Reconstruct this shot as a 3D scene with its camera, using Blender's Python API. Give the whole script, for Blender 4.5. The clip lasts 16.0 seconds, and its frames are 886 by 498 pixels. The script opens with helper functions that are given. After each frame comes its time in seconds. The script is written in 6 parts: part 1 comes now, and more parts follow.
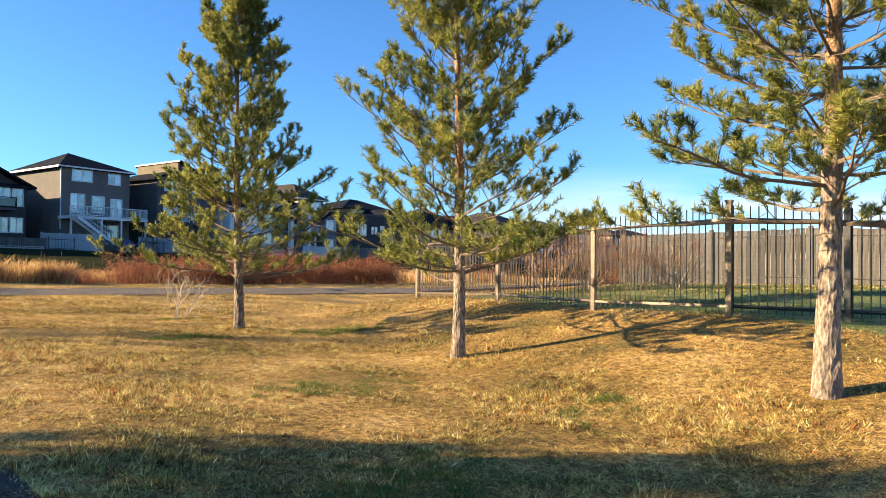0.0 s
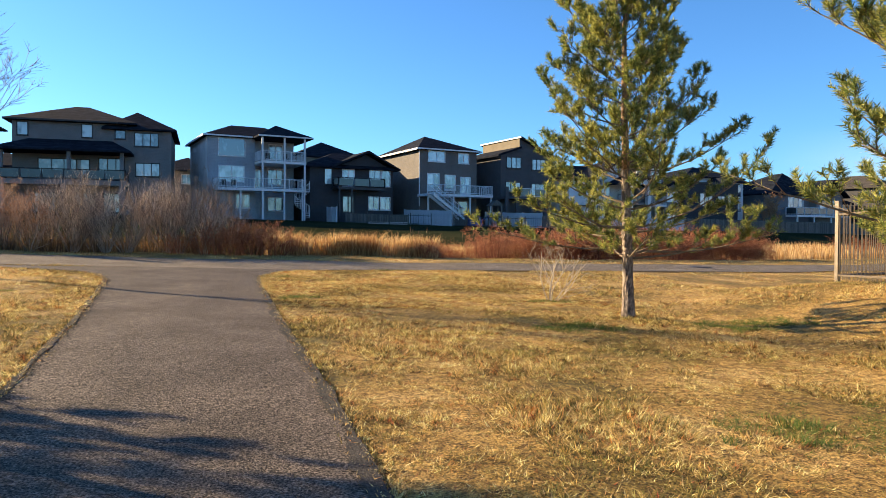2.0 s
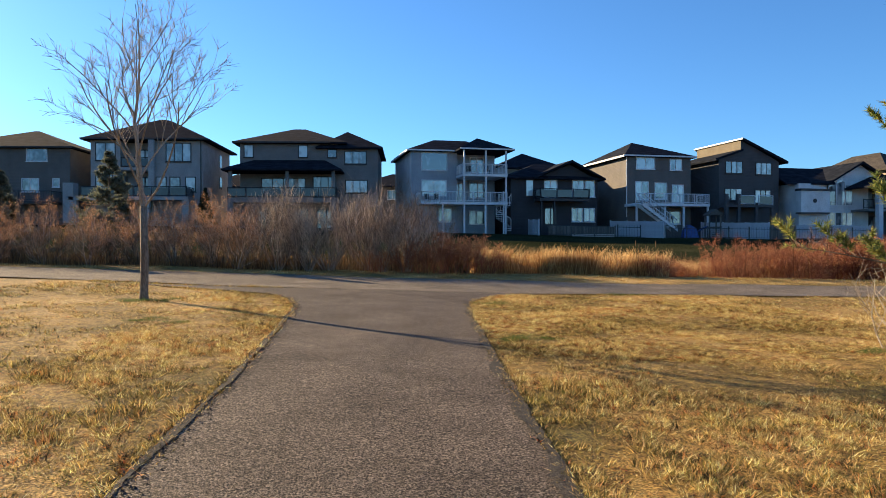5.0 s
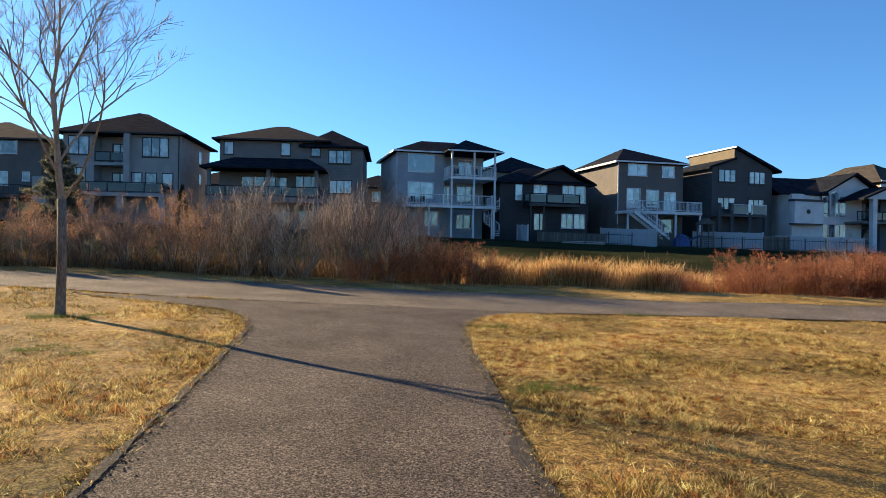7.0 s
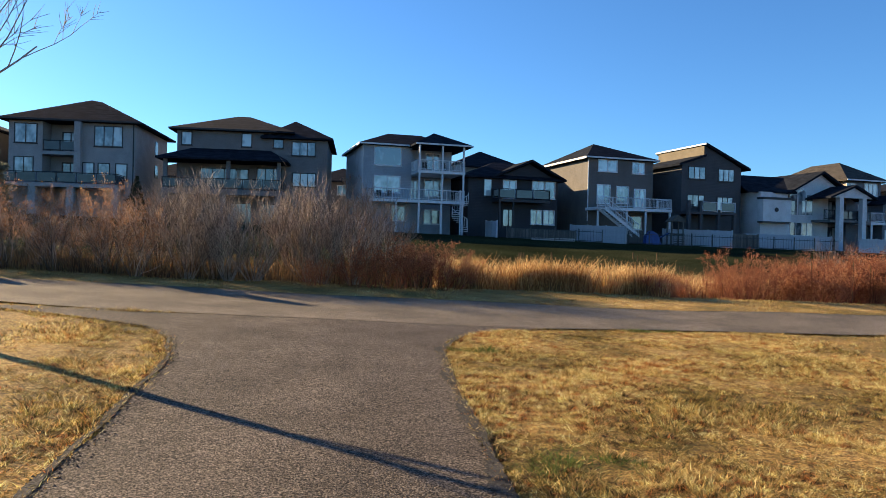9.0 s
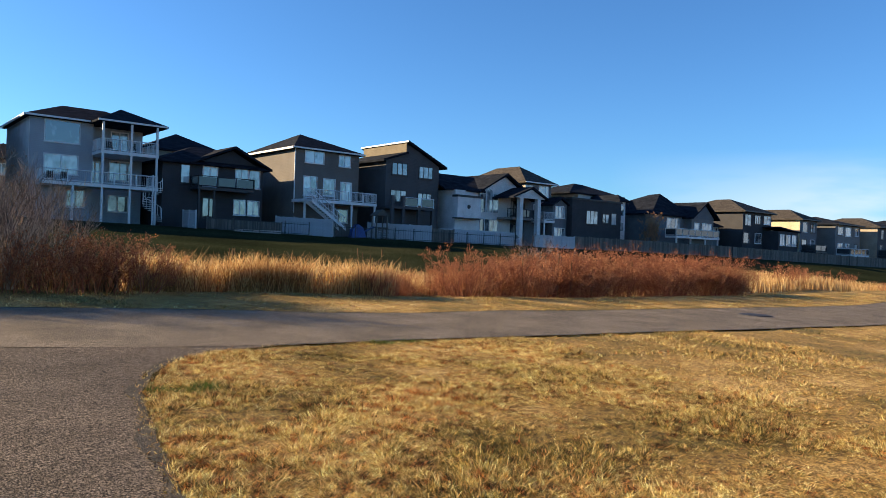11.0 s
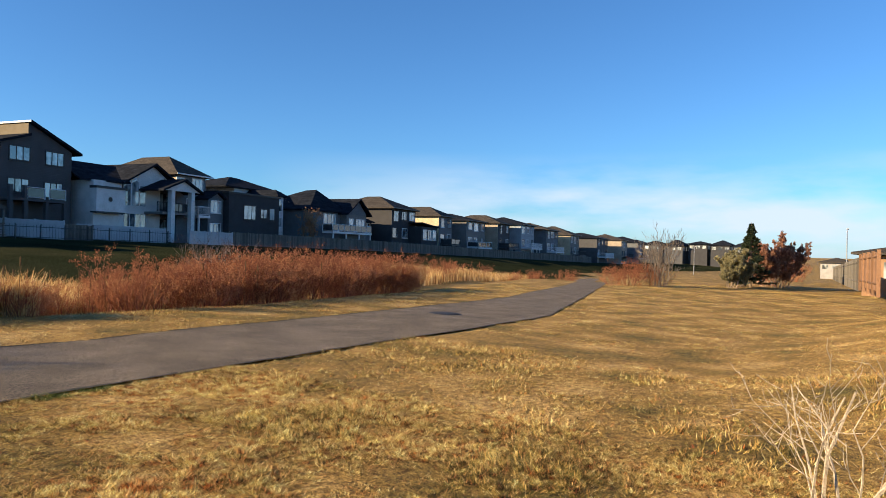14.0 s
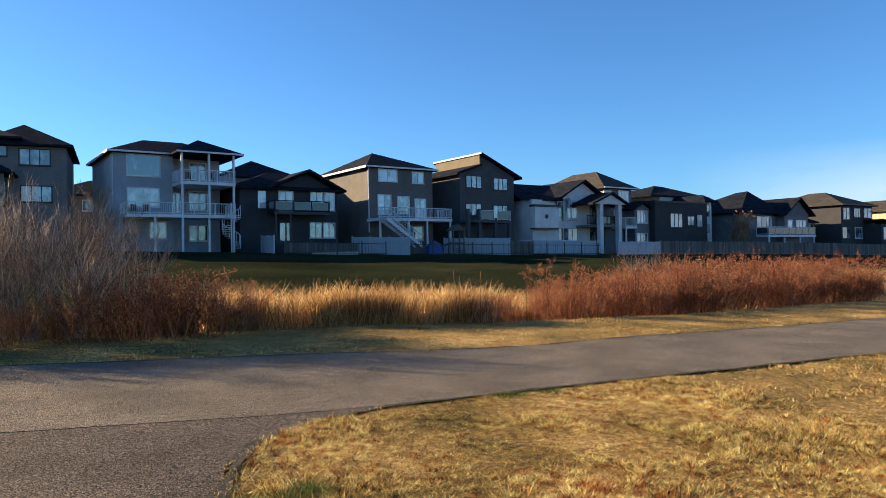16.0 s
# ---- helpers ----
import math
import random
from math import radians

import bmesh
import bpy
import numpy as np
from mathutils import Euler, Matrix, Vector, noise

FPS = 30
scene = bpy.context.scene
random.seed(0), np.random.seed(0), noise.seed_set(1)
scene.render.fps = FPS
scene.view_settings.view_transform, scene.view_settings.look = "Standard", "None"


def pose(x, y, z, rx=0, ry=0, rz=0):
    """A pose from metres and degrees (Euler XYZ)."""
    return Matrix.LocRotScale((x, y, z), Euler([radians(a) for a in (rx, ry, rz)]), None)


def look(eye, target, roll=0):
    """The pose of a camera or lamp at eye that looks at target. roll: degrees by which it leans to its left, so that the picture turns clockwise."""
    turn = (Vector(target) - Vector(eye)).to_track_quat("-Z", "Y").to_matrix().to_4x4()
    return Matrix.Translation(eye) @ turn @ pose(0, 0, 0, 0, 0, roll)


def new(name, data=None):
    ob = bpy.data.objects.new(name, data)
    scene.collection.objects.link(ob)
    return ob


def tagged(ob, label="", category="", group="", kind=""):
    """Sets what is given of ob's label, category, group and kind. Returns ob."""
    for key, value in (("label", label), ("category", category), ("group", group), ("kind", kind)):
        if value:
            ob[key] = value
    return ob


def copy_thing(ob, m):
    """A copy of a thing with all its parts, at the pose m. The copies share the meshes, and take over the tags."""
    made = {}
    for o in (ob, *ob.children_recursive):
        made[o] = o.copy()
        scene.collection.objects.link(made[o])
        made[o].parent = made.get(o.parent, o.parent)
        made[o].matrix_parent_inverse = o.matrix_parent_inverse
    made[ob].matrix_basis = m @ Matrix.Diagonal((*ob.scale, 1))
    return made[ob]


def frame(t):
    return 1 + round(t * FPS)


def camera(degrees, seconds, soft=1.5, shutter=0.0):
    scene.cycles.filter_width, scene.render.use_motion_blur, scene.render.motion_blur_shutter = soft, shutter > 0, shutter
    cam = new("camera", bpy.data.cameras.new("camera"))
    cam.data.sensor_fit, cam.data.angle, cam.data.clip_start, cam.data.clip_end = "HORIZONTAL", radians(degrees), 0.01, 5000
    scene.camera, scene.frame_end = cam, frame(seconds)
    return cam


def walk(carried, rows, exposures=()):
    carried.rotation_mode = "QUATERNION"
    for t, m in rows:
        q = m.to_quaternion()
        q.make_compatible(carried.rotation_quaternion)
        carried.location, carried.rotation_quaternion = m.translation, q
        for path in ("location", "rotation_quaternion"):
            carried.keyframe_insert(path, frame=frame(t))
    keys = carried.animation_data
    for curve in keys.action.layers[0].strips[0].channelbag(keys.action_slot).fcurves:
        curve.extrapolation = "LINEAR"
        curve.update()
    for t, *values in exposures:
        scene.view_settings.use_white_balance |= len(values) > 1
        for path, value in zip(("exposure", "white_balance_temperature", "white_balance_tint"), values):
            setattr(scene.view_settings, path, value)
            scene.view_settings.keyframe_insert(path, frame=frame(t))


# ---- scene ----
cam = camera(63.6, 16.0, 0.6)
PATH = [
    (0, (0.98, -0.361, 1.428), (2.383, 1.063, 1.467), 0.5),
    (0.5, (1.161, 0.254, 1.457), (2.301, 1.897, 1.47), -0.2),
    (1, (1.225, 0.894, 1.456), (2.151, 2.667, 1.45), -0.3),
    (1.5, (1.268, 1.498, 1.464), (2.094, 3.319, 1.45), -0.1),
    (2, (1.34, 2.148, 1.473), (1.974, 4.044, 1.43), 0.2),
    (2.5, (1.326, 2.764, 1.504), (1.921, 4.673, 1.448), 0.4),
    (3, (1.368, 3.314, 1.527), (1.725, 5.281, 1.484), -0.5),
    (3.5, (1.341, 3.839, 1.52), (1.47, 5.835, 1.491), -0.6),
    (4, (1.39, 4.361, 1.519), (1.477, 6.359, 1.498), -0.8),
    (6.5, (1.41, 7.435, 1.657), (1.531, 9.431, 1.658), 1.2),
    (7, (1.418, 8.067, 1.659), (1.557, 10.062, 1.661), 1.0),
    (7.5, (1.373, 8.626, 1.687), (1.553, 10.617, 1.688), 0.8),
    (8, (1.381, 9.129, 1.746), (1.577, 11.119, 1.739), 1.1),
    (10.5, (1.579, 11.727, 1.866), (2.26, 13.607, 1.842), 2.1),
    (11, (1.632, 12.274, 1.89), (2.642, 14.0, 1.88), 1.9),
    (11.5, (1.741, 12.667, 1.894), (2.876, 14.314, 1.887), 2.1),
    (12, (1.827, 13.115, 1.922), (2.981, 14.748, 1.911), 2.3),
    (12.5, (1.879, 13.552, 1.96), (3.167, 15.082, 1.946), 2.5),
    (13, (2.003, 13.904, 2.013), (3.378, 15.357, 2.007), 1.8),
    (13.5, (2.099, 14.201, 2.02), (3.696, 15.405, 2.022), 1.5),
    (14, (2.039, 14.34, 2.06), (3.731, 15.405, 2.061), 1.2),
    (14.5, (2.044, 14.33, 2.067), (3.727, 15.411, 2.07), 0.8),
    (15, (2.049, 14.366, 2.067), (3.589, 15.641, 2.072), 0.2),
    (15.5, (1.989, 14.363, 2.083), (3.201, 15.953, 2.096), -0.5),
    (16, (1.978, 14.422, 2.06), (2.809, 16.241, 2.084), -1.0),
]
walk(cam, [(t, look(eye, target, roll)) for t, eye, target, roll in PATH],
     exposures=[(0, 1.84), (2, 1.74), (4, 1.5), (7, 1.48), (11, 1.46), (14.5, 1.3), (16, 1.46)])

# ---- world, sun, exposure ----
SUN_ELEV, SUN_FROM = 19.0, (-0.777, 0.629)
world = bpy.data.worlds.new("sky")
scene.world = world
world.use_nodes = True
wn, wl = world.node_tree.nodes, world.node_tree.links
wn.clear()
w_out, w_bg, w_sky = wn.new("ShaderNodeOutputWorld"), wn.new("ShaderNodeBackground"), wn.new("ShaderNodeTexSky")
w_sky.sky_type, w_sky.sun_disc = "NISHITA", False
w_sky.sun_elevation = radians(SUN_ELEV)
w_sky.sun_rotation = math.atan2(SUN_FROM[0], SUN_FROM[1])
w_sky.altitude, w_sky.air_density, w_sky.dust_density, w_sky.ozone_density = 500, 1.0, 0.45, 3.0
w_bg.inputs["Strength"].default_value = 0.059
# thin cirrus low over the horizon
w_tc, w_map, w_noise, w_ramp = wn.new("ShaderNodeTexCoord"), wn.new("ShaderNodeMapping"), wn.new("ShaderNodeTexNoise"), wn.new("ShaderNodeValToRGB")
w_map.inputs["Scale"].default_value = (1.6, 2.2, 9.0)
w_noise.inputs["Scale"].default_value, w_noise.inputs["Detail"].default_value = 1.7, 7
w_ramp.color_ramp.elements[0].position, w_ramp.color_ramp.elements[1].position = 0.36, 0.56
w_sep, w_band, w_mul, w_mix = wn.new("ShaderNodeSeparateXYZ"), wn.new("ShaderNodeValToRGB"), wn.new("ShaderNodeMath"), wn.new("ShaderNodeMixRGB")
w_band.color_ramp.elements[0].position, w_band.color_ramp.elements[0].color = 0.0, (0.8, 0.8, 0.8, 1)
w_band.color_ramp.elements[1].position, w_band.color_ramp.elements[1].color = 0.135, (0.0, 0.0, 0.0, 1)
w_band.color_ramp.elements.new(0.07).color = (0.85, 0.85, 0.85, 1)
w_east, w_mul2 = wn.new("ShaderNodeMapRange"), wn.new("ShaderNodeMath")
w_east.inputs["From Min"].default_value, w_east.inputs["From Max"].default_value = 0.68, 0.92
w_mul.operation = w_mul2.operation = "MULTIPLY"
w_mix.inputs["Color2"].default_value = (5.6, 6.2, 7.2, 1)
wl.new(w_tc.outputs["Generated"], w_map.inputs["Vector"])
wl.new(w_map.outputs["Vector"], w_noise.inputs["Vector"])
wl.new(w_noise.outputs["Fac"], w_ramp.inputs["Fac"])
wl.new(w_tc.outputs["Generated"], w_sep.inputs["Vector"])
wl.new(w_sep.outputs["Z"], w_band.inputs["Fac"])
wl.new(w_sep.outputs["X"], w_east.inputs["Value"])
wl.new(w_ramp.outputs["Color"], w_mul.inputs[0])
wl.new(w_band.outputs["Color"], w_mul.inputs[1])
wl.new(w_mul.outputs["Value"], w_mul2.inputs[0])
wl.new(w_east.outputs["Result"], w_mul2.inputs[1])
wl.new(w_mul2.outputs["Value"], w_mix.inputs["Fac"])
w_tint = wn.new("ShaderNodeMixRGB")
w_tint.blend_type = "MULTIPLY"
w_tint.inputs["Fac"].default_value, w_tint.inputs["Color2"].default_value = 1.0, (0.55, 0.92, 1.26, 1)
wl.new(w_sky.outputs["Color"], w_tint.inputs["Color1"])
wl.new(w_tint.outputs["Color"], w_mix.inputs["Color1"])
wl.new(w_mix.outputs["Color"], w_bg.inputs["Color"])
wl.new(w_bg.outputs["Background"], w_out.inputs["Surface"])

sun = new("sun", bpy.data.lights.new("sun", "SUN"))
sun.data.energy, sun.data.angle, sun.data.color = 4.9, radians(0.6), (1.0, 0.76, 0.46)
sun.matrix_world = look((SUN_FROM[0] * 60, SUN_FROM[1] * 60, 60 * math.tan(radians(SUN_ELEV))), (0, 0, 0))


# ---- materials ----
def surface(name, colours, scale=4.0, rough=0.85, bump=0.3, bump_scale=40.0, metallic=0.0, spec=0.3, island=0.0, objrand=0.0, stretch=(1, 1, 1), fine=0.35, through_light=0.0):
    """A noise-varied surface: colours blend by a coarse noise, a fine noise adds grain and relief."""
    m = bpy.data.materials.new(name)
    m.use_nodes = True
    n, l = m.node_tree.nodes, m.node_tree.links
    b = n["Principled BSDF"]
    tc, mp = n.new("ShaderNodeTexCoord"), n.new("ShaderNodeMapping")
    mp.inputs["Scale"].default_value = stretch
    l.new(tc.outputs["Object"], mp.inputs["Vector"])
    big, small = n.new("ShaderNodeTexNoise"), n.new("ShaderNodeTexNoise")
    big.inputs["Scale"].default_value, big.inputs["Detail"].default_value = scale, 5
    small.inputs["Scale"].default_value, small.inputs["Detail"].default_value = bump_scale, 6
    for t in (big, small):
        l.new(mp.outputs["Vector"], t.inputs["Vector"])
    ramp = n.new("ShaderNodeValToRGB")
    e = ramp.color_ramp.elements
    while len(e) < len(colours):
        e.new(0.5)
    for k, c in enumerate(colours):
        e[k].position = 0.30 + 0.40 * k / max(1, len(colours) - 1)
        e[k].color = (*c, 1)
    fac = big.outputs["Fac"]
    if island or objrand:
        src = n.new("ShaderNodeNewGeometry").outputs["Random Per Island"] if island else n.new("ShaderNodeObjectInfo").outputs["Random"]
        mm = n.new("ShaderNodeMath")
        mm.operation = "MULTIPLY_ADD"
        l.new(src, mm.inputs[0])
        mm.inputs[1].default_value = island or objrand
        sub = n.new("ShaderNodeMath")
        sub.operation = "SUBTRACT"
        l.new(fac, sub.inputs[0])
        sub.inputs[1].default_value = (island or objrand) / 2
        l.new(sub.outputs[0], mm.inputs[2])
        fac = mm.outputs[0]
    l.new(fac, ramp.inputs["Fac"])
    mix = n.new("ShaderNodeMixRGB")
    mix.blend_type = "OVERLAY"
    mix.inputs["Fac"].default_value = fine
    l.new(ramp.outputs["Color"], mix.inputs["Color1"])
    crisp = n.new("ShaderNodeMapRange")
    crisp.inputs["From Min"].default_value, crisp.inputs["From Max"].default_value = 0.36, 0.64
    l.new(small.outputs["Fac"], crisp.inputs["Value"])
    l.new(crisp.outputs["Result"], mix.inputs["Color2"])
    l.new(mix.outputs["Color"], b.inputs["Base Color"])
    b.inputs["Roughness"].default_value, b.inputs["Metallic"].default_value = rough, metallic
    b.inputs["Specular IOR Level"].default_value = spec
    if bump:
        bp = n.new("ShaderNodeBump")
        bp.inputs["Strength"].default_value, bp.inputs["Distance"].default_value = bump, 0.02
        l.new(small.outputs["Fac"], bp.inputs["Height"])
        l.new(bp.outputs["Normal"], b.inputs["Normal"])
    if through_light:
        tr, mx = n.new("ShaderNodeBsdfTranslucent"), n.new("ShaderNodeMixShader")
        l.new(mix.outputs["Color"], tr.inputs["Color"])
        mx.inputs["Fac"].default_value = through_light
        l.new(b.outputs["BSDF"], mx.inputs[1])
        l.new(tr.outputs["BSDF"], mx.inputs[2])
        l.new(mx.outputs["Shader"], n["Material Output"].inputs["Surface"])
    return m


M = {}


def turf():
    """Matted dry grass: tufts with the shade between them painted dark, drifts of olive and of straw."""
    m = surface("dry_lawn", [(0.14, 0.115, 0.030), (0.262, 0.172, 0.044), (0.375, 0.242, 0.071), (0.51, 0.36, 0.142)], 0.7, 0.95, 0, 60, fine=0.7)
    n, l = m.node_tree.nodes, m.node_tree.links
    b = n["Principled BSDF"]
    col = b.inputs["Base Color"].links[0].from_socket
    tc = n.new("ShaderNodeTexCoord")
    tuft, lump = n.new("ShaderNodeTexNoise"), n.new("ShaderNodeTexNoise")
    tuft.inputs["Scale"].default_value, tuft.inputs["Detail"].default_value = 13, 8
    tuft.inputs["Roughness"].default_value = 0.72
    lump.inputs["Scale"].default_value, lump.inputs["Detail"].default_value = 2.6, 4
    for k in (tuft, lump):
        l.new(tc.outputs["Object"], k.inputs["Vector"])
    # this ramp puts the shade between tufts into the colour
    gap, mix = n.new("ShaderNodeValToRGB"), n.new("ShaderNodeMixRGB")
    e = gap.color_ramp.elements
    e[0].position, e[0].color = 0.40, (0.42, 0.36, 0.28, 1)
    e[1].position, e[1].color = 0.56, (1.15, 1.1, 1.02, 1)
    mix.blend_type = "MULTIPLY"
    mix.inputs["Fac"].default_value = 1.0
    l.new(tuft.outputs["Fac"], gap.inputs["Fac"])
    l.new(col, mix.inputs["Color1"])
    l.new(gap.outputs["Color"], mix.inputs["Color2"])
    l.new(mix.outputs["Color"], b.inputs["Base Color"])
    b1, b2 = n.new("ShaderNodeBump"), n.new("ShaderNodeBump")
    b1.inputs["Strength"].default_value, b1.inputs["Distance"].default_value = 0.8, 0.06
    b2.inputs["Strength"].default_value, b2.inputs["Distance"].default_value = 0.12, 0.08
    l.new(lump.outputs["Fac"], b2.inputs["Height"])
    l.new(tuft.outputs["Fac"], b1.inputs["Height"])
    l.new(b2.outputs["Normal"], b1.inputs["Normal"])
    l.new(b1.outputs["Normal"], b.inputs["Normal"])
    return m


M["soil"] = turf()
# greener turf, its colour darkened further to carry the shade of the houses
M["shaded_field"] = surface("shade_dark_turf", [(0.015, 0.019, 0.010), (0.025, 0.030, 0.015), (0.043, 0.043, 0.022)], 0.12, 1.0, 0.5, 12, fine=0.6, spec=0.0)
M["blade"] = surface("grass_blades", [(0.10, 0.085, 0.022), (0.29, 0.19, 0.048), (0.50, 0.315, 0.085), (0.78, 0.57, 0.24)], 0.7, 0.7, 0, 9, fine=0.85, island=0.7, through_light=0.3)
M["olive"] = surface("olive_grass_blades", [(0.11, 0.115, 0.025), (0.25, 0.215, 0.05), (0.38, 0.30, 0.085), (0.58, 0.46, 0.20)], 0.9, 0.7, 0, 9, fine=0.85, island=0.6, through_light=0.3)
M["yard"] = surface("mown_green_lawn", [(0.05, 0.085, 0.02), (0.10, 0.135, 0.035), (0.17, 0.18, 0.055)], 0.9, 0.95, 0.8, 30, fine=0.7)
M["green"] = surface("green_grass", [(0.05, 0.10, 0.015), (0.09, 0.15, 0.025), (0.16, 0.18, 0.04)], 1.5, 0.7, 0, 30, island=0.5, through_light=0.3)


def paving(name, colours, dark=0.55, light=1.65):
    """Worn asphalt with single stones showing in it."""
    m = surface(name, colours, 1.1, 0.85, 1.0, 70, fine=0.85, spec=0.14)
    n, l = m.node_tree.nodes, m.node_tree.links
    b = n["Principled BSDF"]
    col = b.inputs["Base Color"].links[0].from_socket
    tc, cell, ramp, mix = n.new("ShaderNodeTexCoord"), n.new("ShaderNodeTexVoronoi"), n.new("ShaderNodeValToRGB"), n.new("ShaderNodeMixRGB")
    cell.inputs["Scale"].default_value = 62
    sep = n.new("ShaderNodeSeparateColor")
    e = ramp.color_ramp.elements
    e[0].position, e[0].color = 0.1, (dark, dark * 0.97, dark * 0.95, 1)
    e[1].position, e[1].color = 0.95, (light, light * 0.98, light * 0.96, 1)
    mix.blend_type = "MULTIPLY"
    mix.inputs["Fac"].default_value = 1.0
    l.new(tc.outputs["Object"], cell.inputs["Vector"])
    l.new(cell.outputs["Color"], sep.inputs["Color"])
    l.new(sep.outputs["Red"], ramp.inputs["Fac"])
    l.new(col, mix.inputs["Color1"])
    l.new(ramp.outputs["Color"], mix.inputs["Color2"])
    l.new(mix.outputs["Color"], b.inputs["Base Color"])
    return m


M["asphalt"] = paving("asphalt", [(0.072, 0.058, 0.046), (0.100, 0.081, 0.064), (0.136, 0.110, 0.087)])
# paler, tanner asphalt tone for the cross path
M["pale_asphalt"] = paving("pale_asphalt", [(0.125, 0.105, 0.080), (0.165, 0.138, 0.105), (0.215, 0.18, 0.138)], 0.78, 1.28)
M["leaf_brown"] = surface("brown_leaves", [(0.22, 0.105, 0.07), (0.38, 0.19, 0.125), (0.50, 0.29, 0.19)], 0.8, 0.7, 0, 20, island=0.6, through_light=0.5)
M["twig_ash"] = surface("ash_twigs", [(0.19, 0.155, 0.12), (0.33, 0.275, 0.215)], 5, 0.85, 0.2, 60, island=0.3)
M["edge"] = surface("crumbled_shaded_asphalt", [(0.03, 0.026, 0.022), (0.07, 0.058, 0.048)], 9, 0.95, 0.9, 60, fine=0.6)
M["reed"] = surface("dry_cattail", [(0.34, 0.18, 0.065), (0.58, 0.36, 0.145), (0.80, 0.58, 0.28)], 0.6, 0.7, 0, 20, island=0.6, through_light=0.5)
M["brush"] = surface("dead_undergrowth", [(0.09, 0.055, 0.03), (0.20, 0.125, 0.06), (0.36, 0.22, 0.10)], 0.8, 0.8, 0, 20, island=0.6, through_light=0.2)
M["cattail_head"] = surface("cattail_head", [(0.05, 0.03, 0.015), (0.12, 0.07, 0.03)], 3, 0.9, 0.2, 60)
M["twig_red"] = surface("red_twigs", [(0.15, 0.05, 0.03), (0.30, 0.095, 0.045), (0.40, 0.17, 0.075)], 0.9, 0.75, 0, 20, island=0.5)
M["leaf_red"] = surface("red_leaves", [(0.17, 0.06, 0.032), (0.33, 0.125, 0.06), (0.48, 0.235, 0.115)], 0.8, 0.7, 0, 20, island=0.6, through_light=0.5)
M["leaf_orange"] = surface("orange_leaves", [(0.26, 0.125, 0.06), (0.42, 0.21, 0.10), (0.55, 0.34, 0.19)], 0.8, 0.7, 0, 20, island=0.6, through_light=0.5)
M["twig_grey"] = surface("grey_twigs", [(0.13, 0.095, 0.07), (0.30, 0.225, 0.165), (0.56, 0.44, 0.33)], 1.5, 0.85, 0, 20, island=0.8)
M["twig_pale"] = surface("pale_twigs", [(0.30, 0.245, 0.18), (0.52, 0.44, 0.33)], 5, 0.8, 0.2, 60, island=0.3)
M["bark_bare"] = surface("smooth_bark", [(0.13, 0.10, 0.075), (0.24, 0.19, 0.14)], 6, 0.9, 0.5, 60, stretch=(1, 1, 0.25))
M["bark_pine"] = surface("flaking_pine_bark", [(0.12, 0.09, 0.068), (0.22, 0.17, 0.13), (0.31, 0.25, 0.19)], 14, 0.95, 1.0, 40, stretch=(1, 1, 0.4), fine=0.5)
M["bark_upper"] = surface("orange_pine_bark", [(0.22, 0.13, 0.07), (0.38, 0.23, 0.13)], 12, 0.9, 0.6, 50, stretch=(1, 1, 0.5), fine=0.6)
M["twig_pine"] = surface("pine_twigs", [(0.11, 0.085, 0.06), (0.22, 0.17, 0.12)], 8, 0.9, 0.3, 60)
M["needle"] = surface("pine_needles", [(0.075, 0.12, 0.036), (0.21, 0.24, 0.062), (0.46, 0.43, 0.11)], 1.3, 0.55, 0, 20, island=0.5, spec=0.3, through_light=0.5)
M["needle_spruce"] = surface("spruce_needles", [(0.02, 0.035, 0.02), (0.05, 0.065, 0.03)], 2, 0.6, 0, 20, island=0.4, through_light=0.15)
M["needle_grey"] = surface("grey_spruce_needles", [(0.10, 0.115, 0.08), (0.24, 0.245, 0.17)], 2, 0.6, 0, 20, island=0.4, through_light=0.3)
M["grey_green"] = surface("olive_shrub", [(0.20, 0.185, 0.10), (0.36, 0.32, 0.18)], 1.5, 0.7, 0, 20, island=0.5, through_light=0.45)
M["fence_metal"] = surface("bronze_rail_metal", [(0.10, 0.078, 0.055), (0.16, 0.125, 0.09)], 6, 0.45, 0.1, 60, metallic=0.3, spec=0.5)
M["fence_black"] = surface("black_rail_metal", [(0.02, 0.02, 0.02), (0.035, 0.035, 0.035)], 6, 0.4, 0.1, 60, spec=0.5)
M["wood_grey"] = surface("weathered_boards", [(0.085, 0.078, 0.068), (0.155, 0.142, 0.126)], 3, 0.9, 0.5, 30, objrand=0.5, stretch=(6, 6, 0.5))
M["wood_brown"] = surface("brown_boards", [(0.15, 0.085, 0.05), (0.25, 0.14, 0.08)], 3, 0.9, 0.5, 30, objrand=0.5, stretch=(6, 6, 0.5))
M["vinyl"] = surface("white_vinyl", [(0.37, 0.39, 0.42), (0.45, 0.465, 0.49)], 1.2, 0.45, 0.05, 20, objrand=0.2, fine=0.1)
M["trim"] = surface("white_trim", [(0.56, 0.57, 0.58), (0.68, 0.68, 0.68)], 2, 0.5, 0.05, 30, fine=0.1)
M["dark_trim"] = surface("dark_trim", [(0.025, 0.025, 0.028), (0.05, 0.048, 0.048)], 2, 0.5, 0.05, 30, fine=0.1)
M["shingle"] = surface("asphalt_shingles", [(0.007, 0.009, 0.014), (0.014, 0.017, 0.024), (0.024, 0.027, 0.036)], 1.2, 1.0, 0.3, 14, stretch=(1, 1, 3), fine=0.6, spec=0.05)
